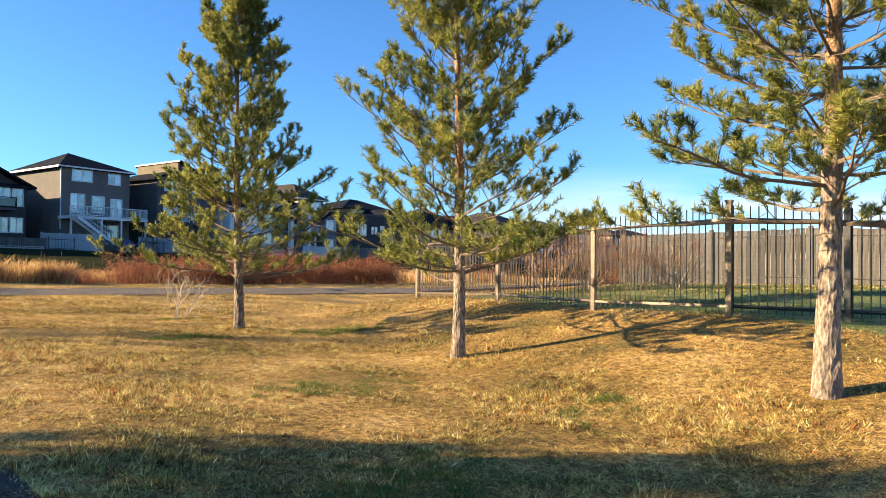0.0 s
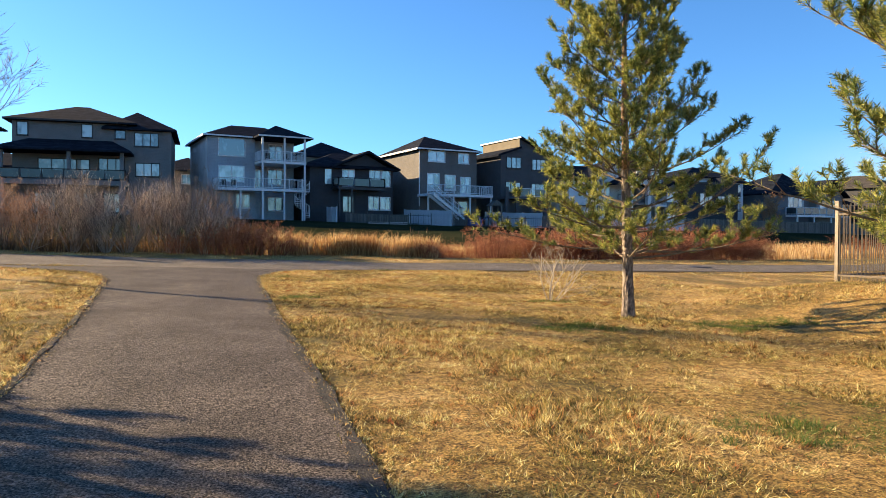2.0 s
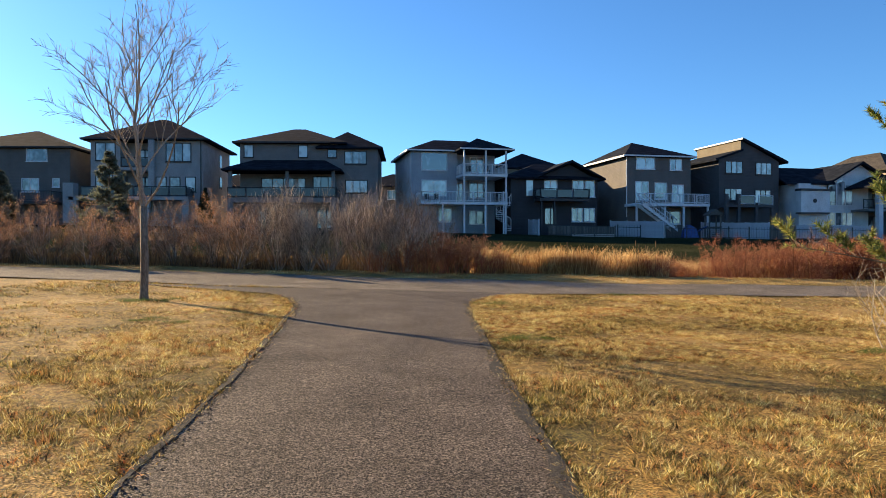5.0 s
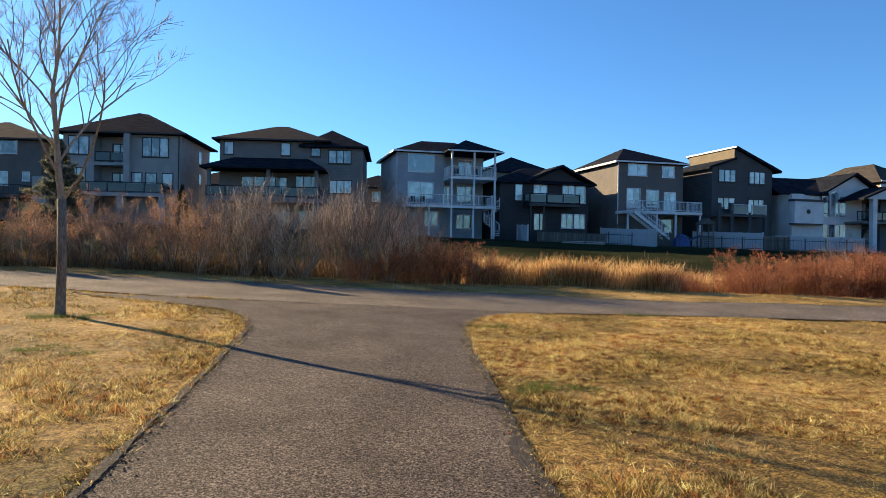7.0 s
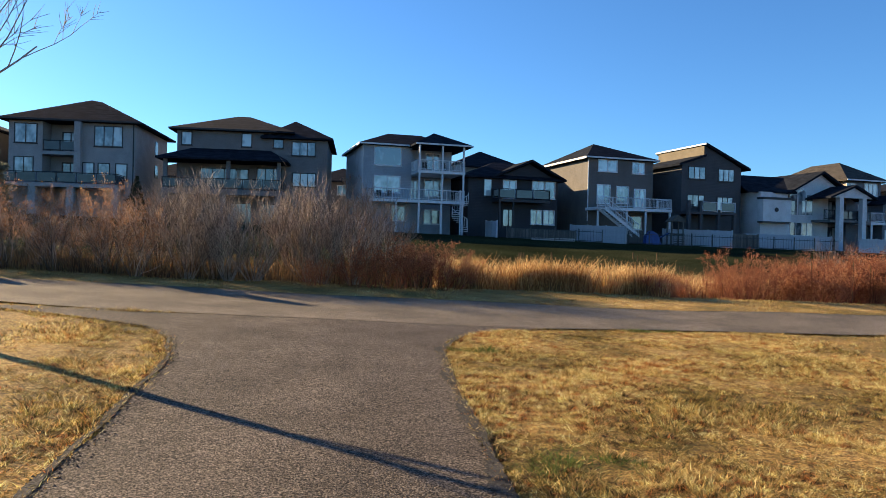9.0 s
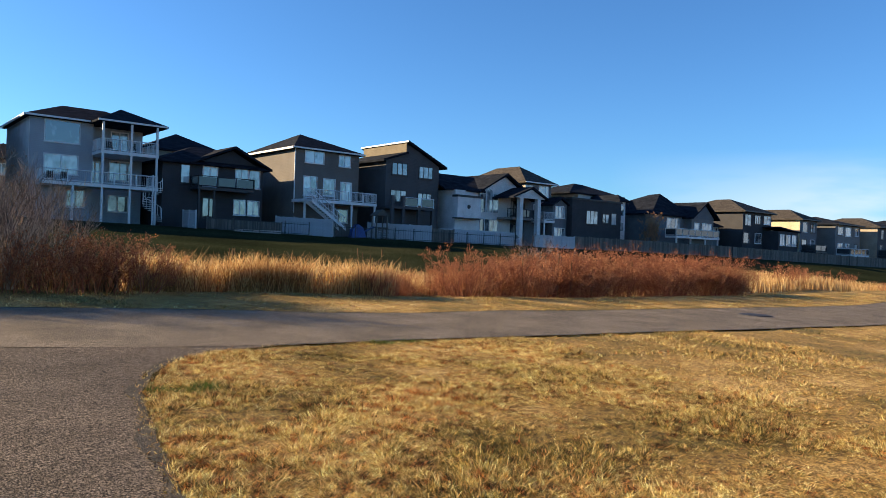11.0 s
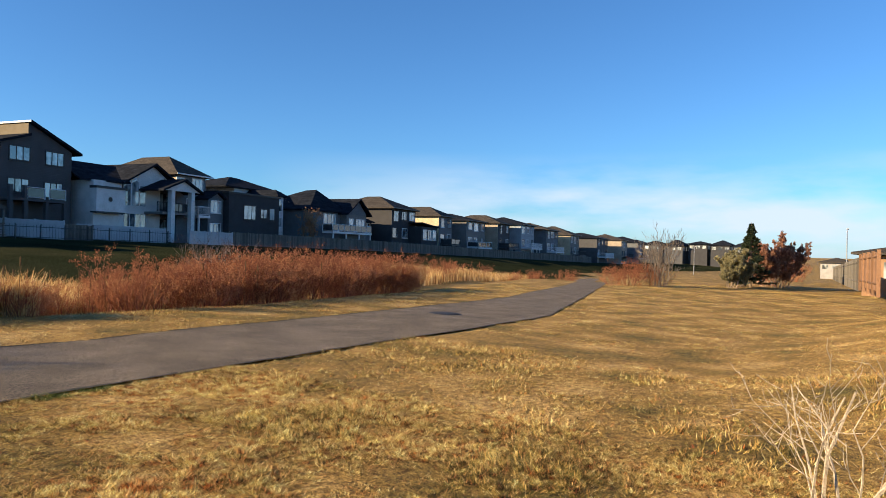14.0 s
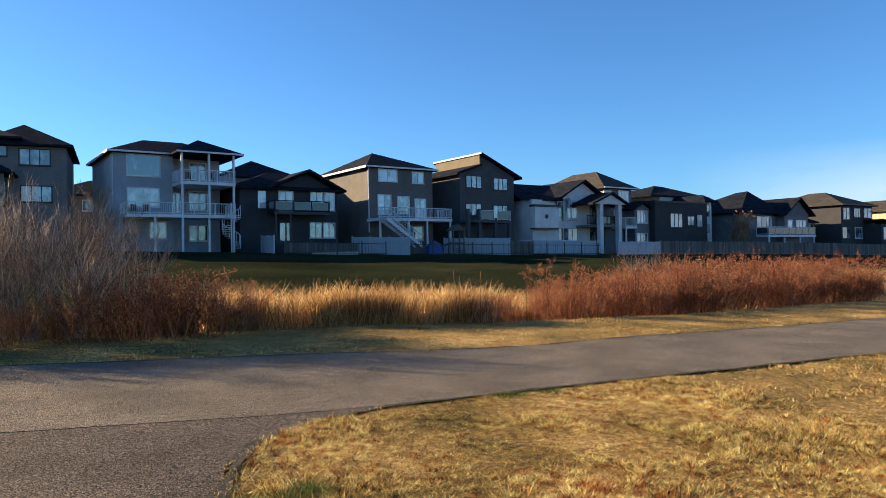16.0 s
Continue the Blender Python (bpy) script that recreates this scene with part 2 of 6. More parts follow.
M["shingle_tan"] = surface("brown_shingles", [(0.045, 0.040, 0.036), (0.078, 0.068, 0.059)], 1.2, 1.0, 0.3, 14, stretch=(1, 1, 3), fine=0.7, spec=0.05)
M["iron"] = surface("cast_iron", [(0.03, 0.028, 0.026), (0.07, 0.06, 0.055)], 8, 0.6, 0.5, 60, metallic=0.6)
M["blue"] = surface("blue_tarpaulin", [(0.02, 0.05, 0.17), (0.035, 0.08, 0.24)], 3, 0.5, 0.2, 20)
M["steel"] = surface("galvanised_steel", [(0.35, 0.36, 0.37), (0.5, 0.5, 0.5)], 4, 0.45, 0.05, 30, metallic=0.7)
M["concrete"] = surface("concrete", [(0.34, 0.32, 0.30), (0.46, 0.44, 0.41)], 3, 0.9, 0.3, 60)


def siding(name, c, lap=0.16):
    """Horizontal lap siding or stucco of one colour, with weathering."""
    d = tuple(v * 0.78 for v in c)
    m = surface(name, [d, c], 0.9, 0.85, 0.25, 25, fine=0.25)
    if lap:
        n, l = m.node_tree.nodes, m.node_tree.links
        wv = n.new("ShaderNodeTexWave")
        wv.bands_direction, wv.wave_profile = "Z", "SAW"
        wv.inputs["Scale"].default_value = 0.314 / lap
        tc = n.new("ShaderNodeTexCoord")
        l.new(tc.outputs["Object"], wv.inputs["Vector"])
        b2 = n.new("ShaderNodeBump")
        b2.inputs["Strength"].default_value, b2.inputs["Distance"].default_value = 0.6, 0.03
        l.new(wv.outputs["Fac"], b2.inputs["Height"])
        old = [k for k in n if k.type == "BUMP" and k != b2][0]
        l.new(old.outputs["Normal"], b2.inputs["Normal"])
        l.new(b2.outputs["Normal"], n["Principled BSDF"].inputs["Normal"])
    return m


W = {
    "charcoal": siding("charcoal_siding", (0.085, 0.085, 0.09)),
    "black": siding("black_siding", (0.05, 0.05, 0.055)),
    "brown": siding("taupe_siding", (0.155, 0.14, 0.128)),
    "grey": siding("grey_stucco", (0.35, 0.34, 0.33), 0),
    "greige": siding("greige_siding", (0.20, 0.195, 0.19)),
    "blue_grey": siding("pale_blue_grey_siding", (0.33, 0.37, 0.41)),
    "white": siding("white_stucco", (0.66, 0.66, 0.66), 0),
    "cream": siding("cream_siding", (0.60, 0.50, 0.34)),
    "tan": siding("tan_siding", (0.42, 0.35, 0.27)),
    "khaki": siding("khaki_panel", (0.19, 0.155, 0.105)),
    "slate": siding("slate_siding", (0.16, 0.17, 0.185)),
    "cedar": siding("cedar_siding", (0.34, 0.20, 0.11)),
}


def glazing():
    m = bpy.data.materials.new("window_glass")
    m.use_nodes = True
    n, l = m.node_tree.nodes, m.node_tree.links
    b = n["Principled BSDF"]
    # random pale tones put blinds and reflected sky into the pane's base colour
    info, ramp = n.new("ShaderNodeObjectInfo"), n.new("ShaderNodeValToRGB")
    e = ramp.color_ramp.elements
    e[0].position, e[0].color = 0.12, (0.05, 0.06, 0.07, 1)
    e[1].position, e[1].color = 0.8, (0.46, 0.50, 0.51, 1)
    tc, mp, pane_mottle, mul = n.new("ShaderNodeTexCoord"), n.new("ShaderNodeMapping"), n.new("ShaderNodeTexNoise"), n.new("ShaderNodeMath")
    mp.inputs["Scale"].default_value = (1.1, 1.0, 0.7)
    pane_mottle.inputs["Scale"].default_value, pane_mottle.inputs["Detail"].default_value = 0.9, 2
    mul.operation = "MULTIPLY_ADD"
    mul.inputs[1].default_value, mul.inputs[2].default_value = 2.6, -1.3
    add = n.new("ShaderNodeMath")
    l.new(tc.outputs["Object"], mp.inputs["Vector"])
    l.new(mp.outputs["Vector"], pane_mottle.inputs["Vector"])
    l.new(pane_mottle.outputs["Fac"], mul.inputs[0])
    l.new(info.outputs["Random"], add.inputs[0])
    l.new(mul.outputs[0], add.inputs[1])
    l.new(add.outputs[0], ramp.inputs["Fac"])
    l.new(ramp.outputs["Color"], b.inputs["Base Color"])
    b.inputs["Roughness"].default_value = 0.06
    b.inputs["IOR"].default_value = 2.2
    return m


M["glass"] = glazing()
M["glass_dark"] = surface("smoked_glass", [(0.035, 0.04, 0.045), (0.06, 0.065, 0.07)], 1, 0.08, 0, 20, spec=0.6, fine=0.1)


# ---- mesh helpers ----
class Geo:
    """Vertices and faces gathered for one mesh."""

    def __init__(self):
        self.v, self.f = [], []

    def box(self, a, b):
        (x0, y0, z0), (x1, y1, z1) = a, b
        k = len(self.v)
        self.v += [(x0, y0, z0), (x1, y0, z0), (x1, y1, z0), (x0, y1, z0), (x0, y0, z1), (x1, y0, z1), (x1, y1, z1), (x0, y1, z1)]
        self.f += [(k, k + 3, k + 2, k + 1), (k + 4, k + 5, k + 6, k + 7), (k, k + 1, k + 5, k + 4), (k + 1, k + 2, k + 6, k + 5), (k + 2, k + 3, k + 7, k + 6), (k + 3, k, k + 4, k + 7)]
        return self

    def poly(self, pts, t):
        """A plate: an outline extruded by the vector t."""
        k, n = len(self.v), len(pts)
        self.v += [tuple(p) for p in pts] + [tuple(Vector(p) + Vector(t)) for p in pts]
        self.f += [tuple(range(k, k + n)), tuple(range(k + 2 * n - 1, k + n - 1, -1))]
        self.f += [(k + i, k + n + i, k + n + (i + 1) % n, k + (i + 1) % n) for i in range(n)]
        return self

    def tube(self, pts, radii, n=6):
        """A tapered tube along points."""
        rings = []
        for i, p in enumerate(pts):
            d = Vector(pts[min(i + 1, len(pts) - 1)]) - Vector(pts[max(i - 1, 0)])
            d = d.normalized() if d.length > 1e-9 else Vector((0, 0, 1))
            s = d.cross(Vector((0.31, 0.95, 0.05)))
            s = s.normalized() if s.length > 1e-6 else Vector((1, 0, 0))
            u = d.cross(s)
            k = len(self.v)
            for j in range(n):
                a = 2 * math.pi * j / n
                self.v.append(tuple(Vector(p) + radii[i] * (math.cos(a) * s + math.sin(a) * u)))
            rings.append(k)
        for a, b in zip(rings, rings[1:]):
            for j in range(n):
                self.f.append((a + j, a + (j + 1) % n, b + (j + 1) % n, b + j))
        self.f.append(tuple(rings[0] + j for j in reversed(range(n))))
        self.f.append(tuple(rings[-1] + j for j in range(n)))
        return self

    def mesh(self, name, material):
        me = bpy.data.meshes.new(name)
        me.from_pydata(self.v, [], self.f)
        me.materials.append(material)
        return me


def part(name, geo, material, parent=None, label="", smooth=False):
    """Links gathered geometry, or a ready mesh, as one mesh object under its thing or part."""
    me = geo if isinstance(geo, bpy.types.Mesh) else geo.mesh(name, material)
    ob = new(name, me)
    ob.parent = parent
    if parent is not None:
        mw = parent.matrix_basis
        if parent.parent is not None:
            mw = parent.parent.matrix_basis @ mw
    if smooth:
        me.polygons.foreach_set("use_smooth", [True] * len(me.polygons))
    if label:
        ob["label"] = label
    return ob


def thing(name, at, label, category, group="", kind=""):
    """An Empty at a thing's base."""
    e = new(name)
    e.empty_display_size = 0.2
    e.matrix_basis = Matrix.Translation(at)
    return tagged(e, label, category, group, kind)


def tri_mesh(name, V, T, material, smooth=False):
    """A mesh from arrays of vertices and triangles."""
    me = bpy.data.meshes.new(name)
    me.vertices.add(len(V))
    me.vertices.foreach_set("co", np.asarray(V, dtype=np.float32).ravel())
    me.loops.add(T.size)
    me.loops.foreach_set("vertex_index", T.astype(np.int32).ravel())
    me.polygons.add(len(T))
    me.polygons.foreach_set("loop_start", np.arange(0, T.size, 3, dtype=np.int32))
    me.polygons.foreach_set("loop_total", np.full(len(T), 3, dtype=np.int32))
    me.materials.append(material)
    me.update(calc_edges=True)
    return me


# ---- the lie of the land ----
def smooth(a, b, x):
    t = np.clip((np.asarray(x, dtype=float) - a) / (b - a), 0, 1)
    return t * t * (3 - 2 * t)


FENCE_Y, FENCE_X = [-20, 4.1, 6.8, 10.0, 13.6, 30], [5.5, 11.2, 11.8, 12.9, 13.8, 18.0]


def height(x, y):
    """The ground's height at x, y (numbers or arrays)."""
    x, y = np.asarray(x, dtype=float), np.asarray(y, dtype=float)
    xx = np.clip(x, -30, 30) + 0.45 * (np.clip(x, 30, 120) - 30) + 0.25 * (np.clip(x, -120, -30) + 30)
    yy = np.clip(y, -30, 90) + 0.15 * (np.clip(y, 90, 200) - 90)
    z = -0.0245 * xx + 0.0263 * yy + 0.95 * smooth(50, 86, y)
    v = y - 0.22 * np.clip(x - 15, 0, 60)
    z = z - 0.6 * smooth(29.0, 33, v) * (1 - smooth(44, 56, v))
    z = z - 3.2 * smooth(70, 260, x)
    # the far end of the path dips behind the lawn
    z = z - 1.0 * smooth(50, 72, x) * smooth(0, 6, y - 28 - 0.25 * (x - 50)) * (1 - smooth(52, 66, v))
    # bank up to the rail fence
    fx = np.interp(y, FENCE_Y, FENCE_X)
    rise = np.interp(y, [-10, 1, 4.1, 6.8, 10, 13.6, 17.0], [0.5, 0.8, 0.87, 0.73, 0.65, 0.48, 0.0])
    z = z + rise * np.clip((x - fx + 4.3) / 4.3, 0, 1) ** 1.25 * (1 - smooth(26, 40, x))
    z = z + (0.22 * smooth(0, 9, x - fx) + 0.0245 * np.clip(x - fx, 0, 14)) * smooth(-2.8, 0.0, x - fx) * (1 - smooth(26, 40, x)) * (1 - smooth(12, 16, y))
    return z + 0.02 * np.sin(0.9 * x + 1.3) * np.sin(0.7 * y)


def left_edge(y):
    return np.interp(y, [-30, 8.5, 12, 15.3, 18.3, 19.6, 20.5, 21.4, 22.0, 22.6], [0.1, -0.15, -0.22, -0.42, -0.61, -0.95, -1.45, -2.8, -4.2, -6.0])


def right_edge(y):
    return np.interp(y, [-30, 4.8, 8, 13.2, 17.7, 19.4, 20.2, 20.9, 21.4, 21.8, 22.1], [2.05, 2.2, 2.31, 2.36, 2.46, 2.58, 2.80, 3.15, 3.7, 4.8, 6.4])


def near_edge(x):
    return np.interp(x, [-60, -25, -6.6, -3, 0, 4.8, 9.4, 13.3, 16.9, 23, 27.1, 40, 51.5, 56.2, 70, 90, 125], [27.5, 25.5, 23.3, 22.3, 21.9, 21.75, 22.2, 22.55, 22.75, 23.4, 24.7, 28.3, 31.6, 33.4, 39.0, 47, 58])


def far_edge(x):
    return np.interp(x, [-60, -25, -8, -1.5, 3.4, 9, 12, 16.9, 28.8, 31.6, 43.5, 57.6, 70, 90, 125], [31.5, 29.6, 27.0, 26.2, 25.6, 25.4, 25.9, 26.5, 28.3, 29.0, 31.6, 35.4, 41.0, 49.5, 61])


def on_path(x, y):
    stem = (y < 22.0) & (x > left_edge(y)) & (x < right_edge(y))
    cross = (y > near_edge(x)) & (y < far_edge(x))
    return stem | cross


# ---- ground, paths ----
def axis(dense0, dense1, step, reach):
    a = list(np.arange(dense0, dense1 + 1e-6, step))
    s, hi, lo = step, dense1, dense0
    up, down = [], []
    while hi < reach or lo > -reach:
        s *= 1.28
        hi, lo = hi + s, lo - s
        up.append(hi)
        down.append(lo)
    return np.array(down[::-1] + a + up)


gx, gy = axis(-12, 32, 0.4, 2600), axis(-4, 60, 0.4, 2600)
GX, GY = np.meshgrid(gx, gy)
GZ = height(GX, GY) - 0.03 * on_path(GX, GY)
V = np.stack([GX.ravel(), GY.ravel(), GZ.ravel()], 1)
nx, ny = len(gx), len(gy)
I = (np.arange(ny - 1)[:, None] * nx + np.arange(nx - 1)[None, :]).ravel()
T = np.concatenate([np.stack([I, I + 1, I + nx + 1], 1), np.stack([I, I + nx + 1, I + nx], 1)])
ground_me = tri_mesh("ground", V, T, M["soil"])
ground_me.polygons.foreach_set("use_smooth", [True] * len(ground_me.polygons))
ground_me.materials.append(M["shaded_field"])
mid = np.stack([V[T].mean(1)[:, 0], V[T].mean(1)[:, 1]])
# where the turf has the houses' shade painted into its colour
fld_shade = (mid[1] > 34.5 + 0.24 * np.clip(mid[0] - 15, 0, 120)) & (mid[1] < 170) & (np.abs(mid[0] - 80) < 230)
ground_me.materials.append(M["yard"])
yard = (mid[0] > np.interp(mid[1], FENCE_Y, FENCE_X) + 0.3) & (mid[0] < 26) & (mid[1] > -6) & (mid[1] < 13.2)
ground_me.polygons.foreach_set("material_index", np.where(yard, 2, fld_shade).astype(np.int32))
ground = tagged(new("ground", ground_me), "dry golden autumn lawn sloping gently to a low basin", "lawn", kind="structure")


def strip(name, rows, material, lift):
    """A paved strip from rows of cross-section points (x, y)."""
    n = len(rows[0])
    P = np.array(rows).reshape(-1, 2)
    Z = height(P[:, 0], P[:, 1]) + lift
    VV = np.column_stack([P, Z])
    k = (np.arange(len(rows) - 1)[:, None] * n + np.arange(n - 1)[None, :]).ravel()
    TT = np.concatenate([np.stack([k, k + 1, k + n + 1], 1), np.stack([k, k + n + 1, k + n], 1)])
    me = tri_mesh(name, VV, TT, material)
    me.polygons.foreach_set("use_smooth", [True] * len(me.polygons))
    return new(name, me)


rng = np.random.default_rng(5)
wob = lambda n, a: np.convolve(rng.normal(0, a, n + 4), np.ones(5) / 5, "valid")
ys = np.arange(-25, 22.4, 0.12)
jl, jr = wob(len(ys), 0.05), wob(len(ys), 0.05)
rows_stem = [[(left_edge(y) + jl[i] + (right_edge(y) + jr[i] - left_edge(y) - jl[i]) * k / 12, y) for k in range(13)] for i, y in enumerate(ys)]
footpath = tagged(strip("footpath", rows_stem, M["asphalt"], 0.008), "worn grey-brown asphalt footpath with crumbling edges", "path", kind="structure")
xs = np.concatenate([np.arange(-60, -10, 1.0), np.arange(-10, 32, 0.2), np.arange(32, 121, 1.0)])
jn, jf = wob(len(xs), 0.04), wob(len(xs), 0.06)
rows_cross = [[(x, near_edge(x) + jn[i] + (far_edge(x) + jf[i] - near_edge(x) - jn[i]) * k / 12) for k in range(13)] for i, x in enumerate(xs)]
crosspath = tagged(strip("cross_path", [row[::-1] for row in rows_cross], M["pale_asphalt"], 0.013), "wide asphalt walking path curving along the wetland", "path", kind="structure")


def edging(name, pts, seed, wide=1.0):
    """A ragged seam where the asphalt crumbles into the grass, the grass's shadow put into its dark colour: pts are (x,
    y, outward x, outward y).
    """
    e = np.random.default_rng(seed)
    rows = []
    for x, y, ox, oy in pts:
        u = x + y
        w = 0.03 + 0.015 * math.sin(5.3 * u) * math.sin(2.1 * u + seed) + e.uniform(-0.01, 0.01)
        a = -0.03 - 0.02 * math.sin(3.7 * u + seed) + e.uniform(-0.012, 0.012)
        a *= wide
        rows.append([(x + ox * a, y + oy * a), (x + ox * w, y + oy * w)])
    return tagged(strip(name, rows, M["edge"], 0.017), "crumbled asphalt seam, darkened for the grass's shadow", "path edge", kind="structure")


edging("path_edge", [(float(left_edge(y)), y, -1, 0) for y in np.arange(0, 20.6, 0.05)], 1, 0.7)
edging("path_edge", [(float(right_edge(y)), y, 1, 0) for y in np.arange(0, 21.2, 0.05)], 2, 2.2)
edging("path_edge", [(x, float(near_edge(x)), 0, -1) for x in np.arange(4.6, 40, 0.06)], 3)
edging("path_edge", [(x, float(far_edge(x)), 0, 1) for x in np.arange(-16, 40, 0.06)], 5)


# ---- houses ----
ROW_SCALE = 1.0527


def row_place(x, y):
    """Plan place of a point of the row of houses."""
    return ROW_SCALE * x + 0.722, 90.0 + ROW_SCALE * (y - 85.0)


def hip(g, x0, x1, y0, y1, z, top, over=0.55, thick=0.18, ridge=None):
    """A hipped roof over a rectangle; the ridge runs along the longer side unless its ends are given."""
    a0, a1, b0, b1 = x0 - over, x1 + over, y0 - over, y1 + over
    if ridge is None:
        w, d = a1 - a0, b1 - b0
        if w >= d:
            ridge = ((a0 + d / 2, (b0 + b1) / 2), (a1 - d / 2, (b0 + b1) / 2))
        else:
            ridge = (((a0 + a1) / 2, b0 + w / 2), ((a0 + a1) / 2, b1 - w / 2))
    (p0, q0), (p1, q1) = ridge
    along = abs(p1 - p0) >= abs(q1 - q0)
    k = len(g.v)
    low = [(a0, b0), (a1, b0), (a1, b1), (a0, b1)]
    g.v += [(x, y, z - thick) for x, y in low] + [(x, y, z) for x, y in low] + [(p0, q0, top), (p1, q1, top)]
    g.f += [(k + 3, k + 2, k + 1, k)] + [(k + i, k + (i + 1) % 4, k + 4 + (i + 1) % 4, k + 4 + i) for i in range(4)]
    A, B, C, D, R, S = k + 4, k + 5, k + 6, k + 7, k + 8, k + 9
    g.f += [(A, B, S, R), (B, C, S), (C, D, R, S), (D, A, R)] if along else [(A, B, R), (B, C, S, R), (C, D, S), (D, A, R, S)]
    return g


def gable(g, x0, x1, y0, y1, z, top, over=0.5, thick=0.2, peak=None, left=None, right=None):
    """A gable roof whose ridge runs in y, as two thick slabs. left, right: eave heights if they differ."""
    xm = (x0 + x1) / 2 if peak is None else peak
    zl, zr = z if left is None else left, z if right is None else right
    a0, a1, b0, b1 = x0 - over, x1 + over, y0 - over, y1 + over
    g.poly([(a0, b0, zl), (xm, b0, top), (xm, b0, top - thick * 1.3), (a0, b0, zl - thick)], (0, b1 - b0, 0))
    g.poly([(xm, b0, top), (a1, b0, zr), (a1, b0, zr - thick), (xm, b0, top - thick * 1.3)], (0, b1 - b0, 0))
    return g


def window(house, o, x0, z1, x1, z0, y, n=2, trim="trim", sill=True):
    """A window on a wall that faces the walker: a frame standing proud, mullions and one pane for each light."""
    ox, oy, oz = o
    x0, x1, y, z0, z1 = x0 - ox, x1 - ox, y - oy, z0 - oz, z1 - oz
    w = 0.09
    k = [(x0 - w, z0 - w), (x1 + w, z0 - w), (x1 + w, z1 + w), (x0 - w, z1 + w), (x0, z0), (x1, z0), (x1, z1), (x0, z1)]
    g = Geo()
    g.v = [(a, yy, b) for yy in (y - 0.06, y + 0.05) for a, b in k]
    for i in range(4):
        j = (i + 1) % 4
        g.f += [(i, j, 4 + j, 4 + i), (8 + j, 8 + i, 12 + i, 12 + j), (j, i, 8 + i, 8 + j), (4 + i, 4 + j, 12 + j, 12 + i)]
    win = part("window", g, M[trim], house)
    for i in range(1, n):
        xm = x0 + (x1 - x0) * i / n
        part("mullion", Geo().box((xm - 0.04, y - 0.05, z0), (xm + 0.04, y + 0.05, z1)), M[trim], win)
    if sill:
        part("sill", Geo().box((x0 - w - 0.05, y - 0.12, z0 - w - 0.06), (x1 + w + 0.05, y - 0.003, z0 - w)), M[trim], win)
    for i in range(n):
        a, b = x0 + (x1 - x0) * i / n, x0 + (x1 - x0) * (i + 1) / n
        a, b = a + (0.04 if i else 0), b - (0.04 if i < n - 1 else 0)
        part("pane", Geo().box((a, y - 0.02, z0), (b, y + 0.0, z1)), M["glass"], win)
    return win


def door(house, o, x0, z1, x1, z0, y, trim="trim"):
    ox, oy, oz = o
    x0, x1, y, z0, z1 = x0 - ox, x1 - ox, y - oy, z0 - oz, z1 - oz
    g = Geo().box((x0, y - 0.07, z0), (x0 + 0.12, y, z1)).box((x1 - 0.12, y - 0.07, z0), (x1, y, z1)).box((x0 + 0.12, y - 0.07, z1 - 0.12), (x1 - 0.12, y, z1)).box((x0 + 0.12, y - 0.07, z0), (x1 - 0.12, y, z0 + 0.25))
    xm = (x0 + x1) / 2
    g.box((xm - 0.06, y - 0.06, z0 + 0.25), (xm + 0.06, y, z1 - 0.12))
    d = part("door", g, M[trim], house)
    part("pane", Geo().box((x0 + 0.12, y - 0.03, z0 + 0.25), (xm - 0.06, y - 0.005, z1 - 0.12)), M["glass"], d)
    part("pane", Geo().box((xm + 0.06, y - 0.03, z0 + 0.25), (x1 - 0.12, y - 0.005, z1 - 0.12)), M["glass"], d)
    part("handle", Geo().box((xm + 0.08, y - 0.10, z0 + 0.95), (xm + 0.11, y - 0.07, z0 + 1.15)), M["steel"], d)


def railing(house, o, pts, z, mat="trim", h=1.05, glass=False, step=0.16):
    """A balustrade along plan points at deck height z, with posts and balusters or glass."""
    ox, oy, oz = o
    g = Geo()
    for (xa, ya), (xb, yb) in zip(pts, pts[1:]):
        a, b = Vector((xa - ox, ya - oy, z - oz)), Vector((xb - ox, yb - oy, z - oz))
        L = (b - a).length
        g.tube([a + Vector((0, 0, h)), b + Vector((0, 0, h))], [0.045, 0.045], 4)
        g.tube([a + Vector((0, 0, 0.12)), b + Vector((0, 0, 0.12))], [0.035, 0.035], 4)
        n = max(1, round(L / 1.8))
        for i in range(n + 1):
            p = a.lerp(b, i / n)
            g.tube([p, p + Vector((0, 0, h + 0.05))], [0.06, 0.06], 4)
        if not glass:
            k = max(1, int(L / step))
            for i in range(1, k):
                p = a.lerp(b, i / k)
                g.tube([p + Vector((0, 0, 0.12)), p + Vector((0, 0, h))], [0.018, 0.018], 3)
    r = part("railing", g, M[mat], house)
    if glass:
        for (xa, ya), (xb, yb) in zip(pts, pts[1:]):
            n = max(1, round(math.hypot(xb - xa, yb - ya) / 1.8))
            for i in range(n):
                a, b = Vector((xa, ya, 0)).lerp(Vector((xb, yb, 0)), (i + 0.06) / n), Vector((xa, ya, 0)).lerp(Vector((xb, yb, 0)), (i + 0.94) / n)
                part("glass_panel", Geo().poly([(a.x - ox, a.y - oy, z - oz + 0.17), (b.x - ox, b.y - oy, z - oz + 0.17), (b.x - ox, b.y - oy, z - oz + h - 0.08), (a.x - ox, a.y - oy, z - oz + h - 0.08)], (0.01, 0.015, 0)), M["glass_dark"], r)


